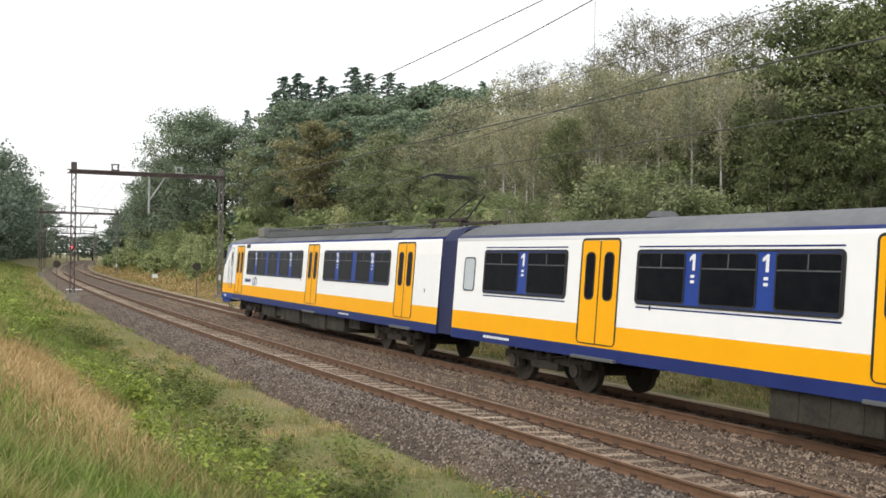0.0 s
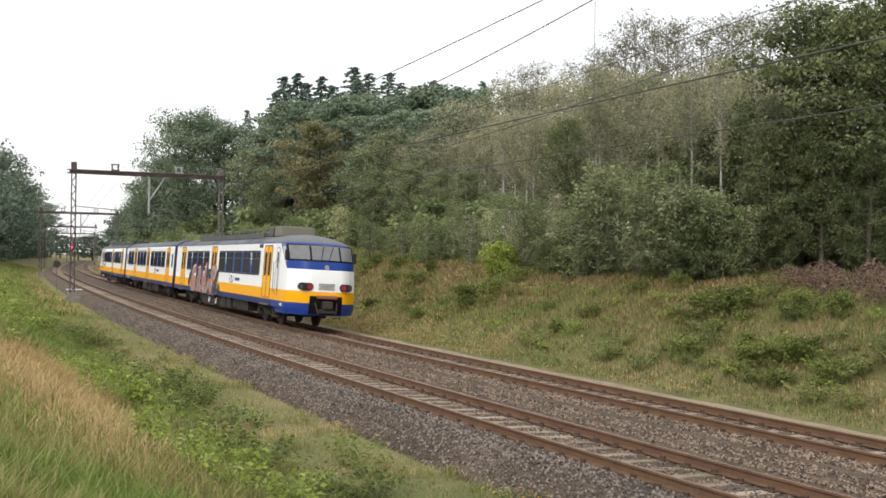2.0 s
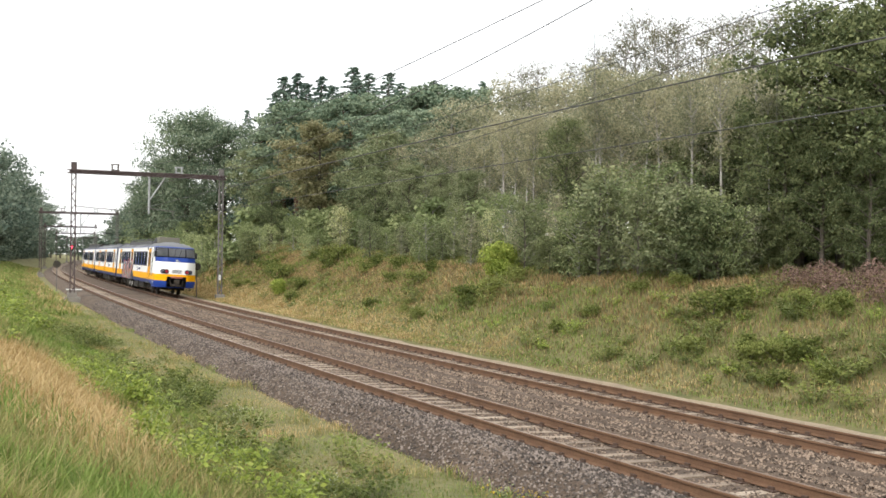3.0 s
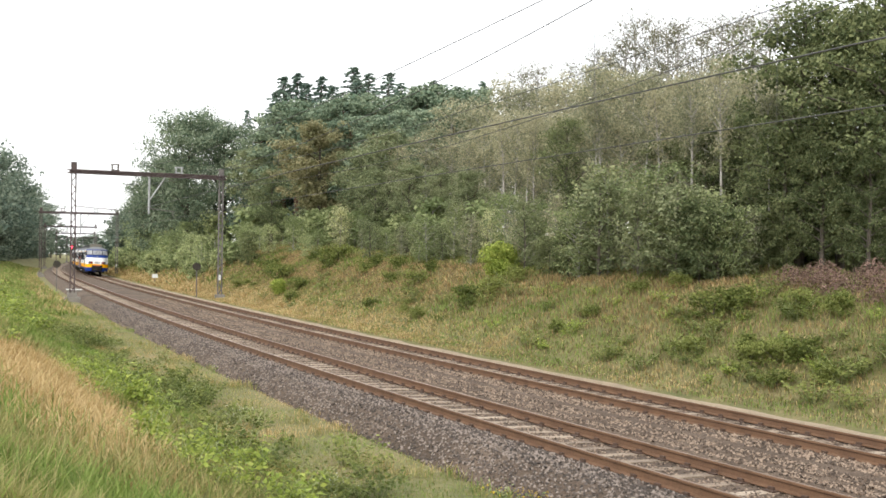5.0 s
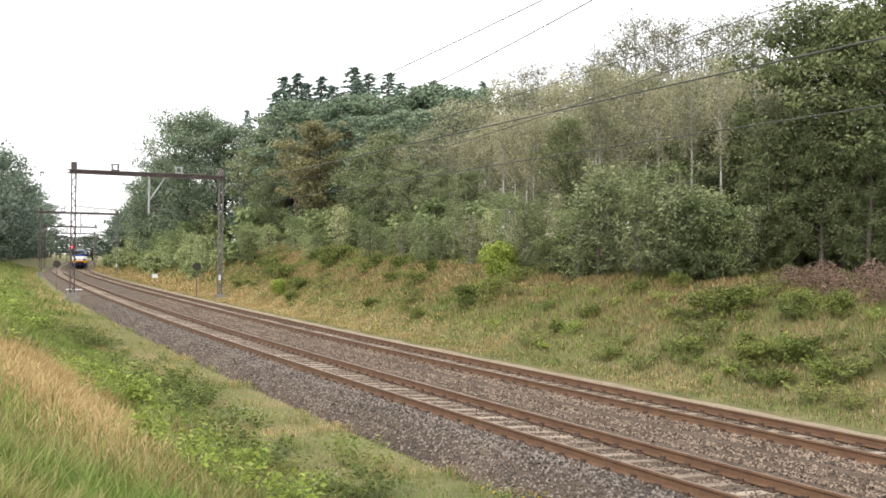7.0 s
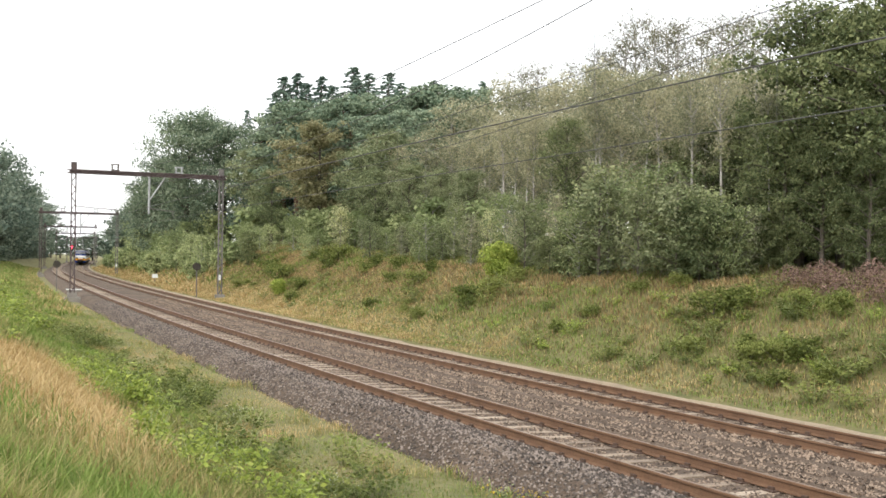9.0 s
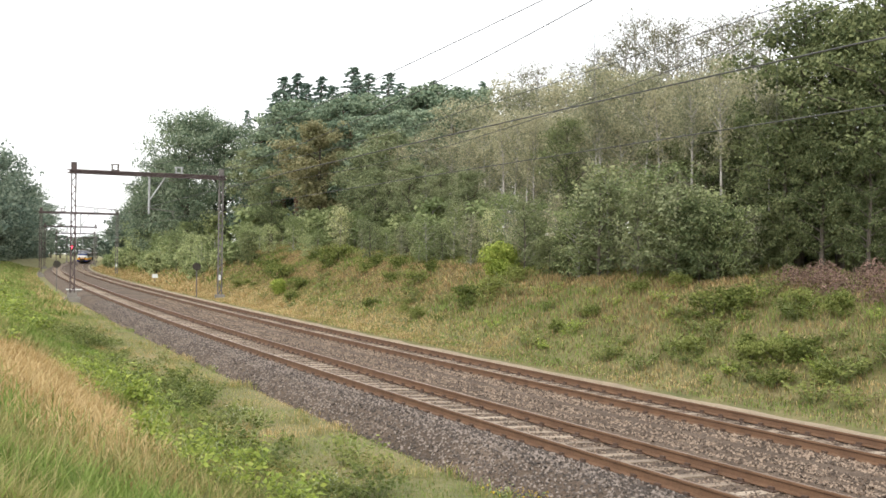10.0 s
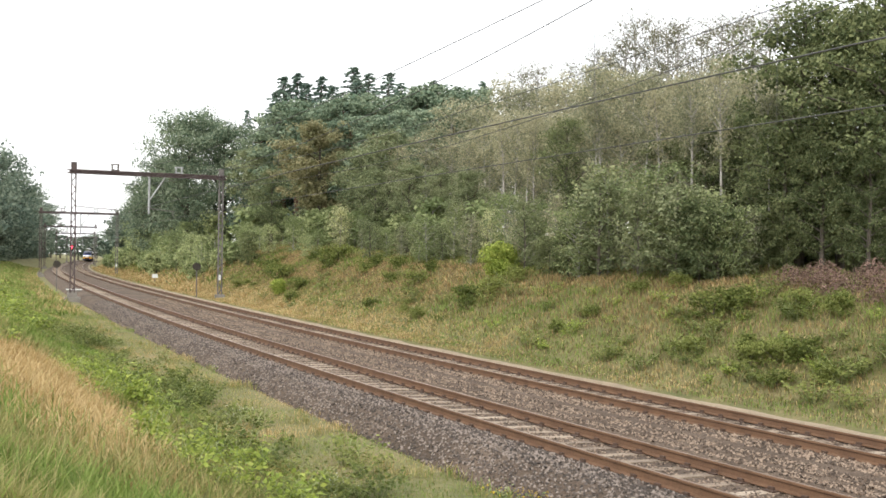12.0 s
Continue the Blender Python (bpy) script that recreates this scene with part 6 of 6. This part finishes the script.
FLOWERS = [material("yellow_flowers", [(0.55, 0.38, 0.01), (0.80, 0.60, 0.03)], 0.7, 5, 30, bump=0, island_random=0.4, translucent=0.3),
           material("white_flowers", [(0.55, 0.55, 0.48), (0.78, 0.78, 0.72)], 0.7, 5, 30, bump=0, island_random=0.4, translucent=0.3)]


def flowering(s, l, h, count, mat, label, seed):
    """A low flowering herb: stems, green leaves and a scatter of small blossoms at the top."""
    ob = weed("flowering_herb", h, h * 0.8, 60, 0.03, LEAF["bush"], label, seed)
    c = np.stack([rng.normal(0, h * 0.55, count), rng.normal(0, h * 0.55, count), h * rng.uniform(0.6, 1.1, count)], 1)
    v, f = leaves(c, np.tile((0, 0, 1.0), (count, 1)), 0.018)
    tagged(quads_object("blossoms", v, f, mat, ob), kind="stuff")
    ob.matrix_basis = plant(ob, s, l, 1.0, 0.7)
    tagged(ob, label, "flower", "flowering herbs")


flowering(16.6, -2.05, 0.3, 60, FLOWERS[0], "yellow-flowered herb at the foot of the ballast", 201)
flowering(17.0, -2.35, 0.22, 30, FLOWERS[0], "yellow-flowered herb at the foot of the ballast", 202)
flowering(18.3, -4.3, 0.3, 40, FLOWERS[1], "white-flowered herb in short grass", 203)
flowering(17.8, -4.6, 0.28, 30, FLOWERS[1], "white-flowered herb in short grass", 204)
flowering(24.6, -3.9, 0.35, 34, FLOWERS[1], "white-flowered herb in short grass", 205)


# ---- loose ballast stones ----
rng = np.random.default_rng(17)


def stones(name, n, s0, s1, l0, l1, mat, label, size=0.03, power=1.6):
    s = s0 + (s1 - s0) * rng.random(n) ** power
    l = rng.uniform(l0, l1, n)
    x, y, z = bed(s, l)
    base = np.array([(1, 0, -0.4), (0, 1, -0.4), (-1, 0, -0.4), (0, -1, -0.4), (0.2, 0.1, 0.7)])
    v = base[None] * rng.uniform(0.55, 1.3, (n, 5, 1)) * (size * rng.uniform(0.6, 1.35, n))[:, None, None]
    a, t = rng.random(n) * 6.28, rng.normal(0, 0.5, n)
    ca, sa = np.cos(a)[:, None], np.sin(a)[:, None]
    ct, st = np.cos(t)[:, None], np.sin(t)[:, None]
    vx, vy, vz = v[..., 0], v[..., 1], v[..., 2]
    vy, vz = vy * ct - vz * st, vy * st + vz * ct
    vx, vy = vx * ca - vy * sa, vx * sa + vy * ca
    v = np.stack([vx + x[:, None], vy + y[:, None], vz + (z + size * 0.42)[:, None]], -1).reshape(-1, 3)
    tri = np.array([(0, 1, 4), (1, 2, 4), (2, 3, 4), (3, 0, 4)])
    f = (tri[None] + (np.arange(n) * 5)[:, None, None]).reshape(-1, 3)
    ob = quads_object(name, v, f, mat)
    return tagged(ob, label, "ballast", kind="stuff")


stones("ballast_stones", 28000, 11, 70, -2.35, -0.86, M_STONE_GREY, "loose grey crushed ballast stones", 0.028)
stones("ballast_stones", 9000, 11, 70, -0.68, 0.68, M_STONE, "loose brown crushed ballast stones", 0.024)
stones("ballast_stones", 36000, 11, 75, 0.86, 3.3, M_STONE, "loose brown crushed ballast stones", 0.029)
stones("ballast_stones", 6000, 11, 60, 3.48, 4.8, M_STONE, "loose brown crushed ballast stones", 0.024)
stones("ballast_stones", 6000, 11, 60, 4.98, 6.0, M_STONE, "loose brown crushed ballast stones", 0.03)


# ---- what moves ----
def coach_pose(s_back, length, inset, turned=False):
    """Pose of a coach whose rear end is s_back along the far track: it rests on its two bogies."""
    a, b = s_back + inset, s_back + length - inset
    pa, pb = Vector([float(v) for v in on_track(1, a, 0, 0)]), Vector([float(v) for v in on_track(1, b, 0, 0)])
    d = pb - pa
    c = float(cant((a + b) / 2))
    rot = Matrix.Rotation(math.atan2(d.y, d.x), 4, "Z") @ Matrix.Rotation(c, 4, "X")
    m = Matrix.Translation(pa) @ rot @ Matrix.Translation((-inset, 0, 0))
    if turned:
        m = m @ Matrix.Translation((length, 0, 0)) @ Matrix.Rotation(math.pi, 4, "Z")
    return m


TAIL = [(0, -23.75), (0.5, -7.3), (1.0, 9.3), (1.5, 25.4), (2.0, 42.4), (2.5, 59.2), (3.0, 76.2), (5.0, 144.5), (7.0, 212.0), (9.0, 279.5), (12.0, 381.0)]


def motions():
    ts = [t for t, s in TAIL]
    rows = [0.0, 0.5, 1.0, 1.5, 2.0, 2.5, 3.0] + [3.5 + 0.5 * k for k in range(18)]
    tail = [(t, float(np.interp(t, ts, [s for u, s in TAIL]))) for t in rows]
    walk(rear_coach, [(t, coach_pose(s, 25.9, 4.2)) for t, s in tail])
    walk(middle, [(t, coach_pose(s + 26.25, 25.6, 4.0)) for t, s in tail])
    walk(lead_coach, [(t, coach_pose(s + 52.15, 25.9, 4.2, True)) for t, s in tail])


motions()
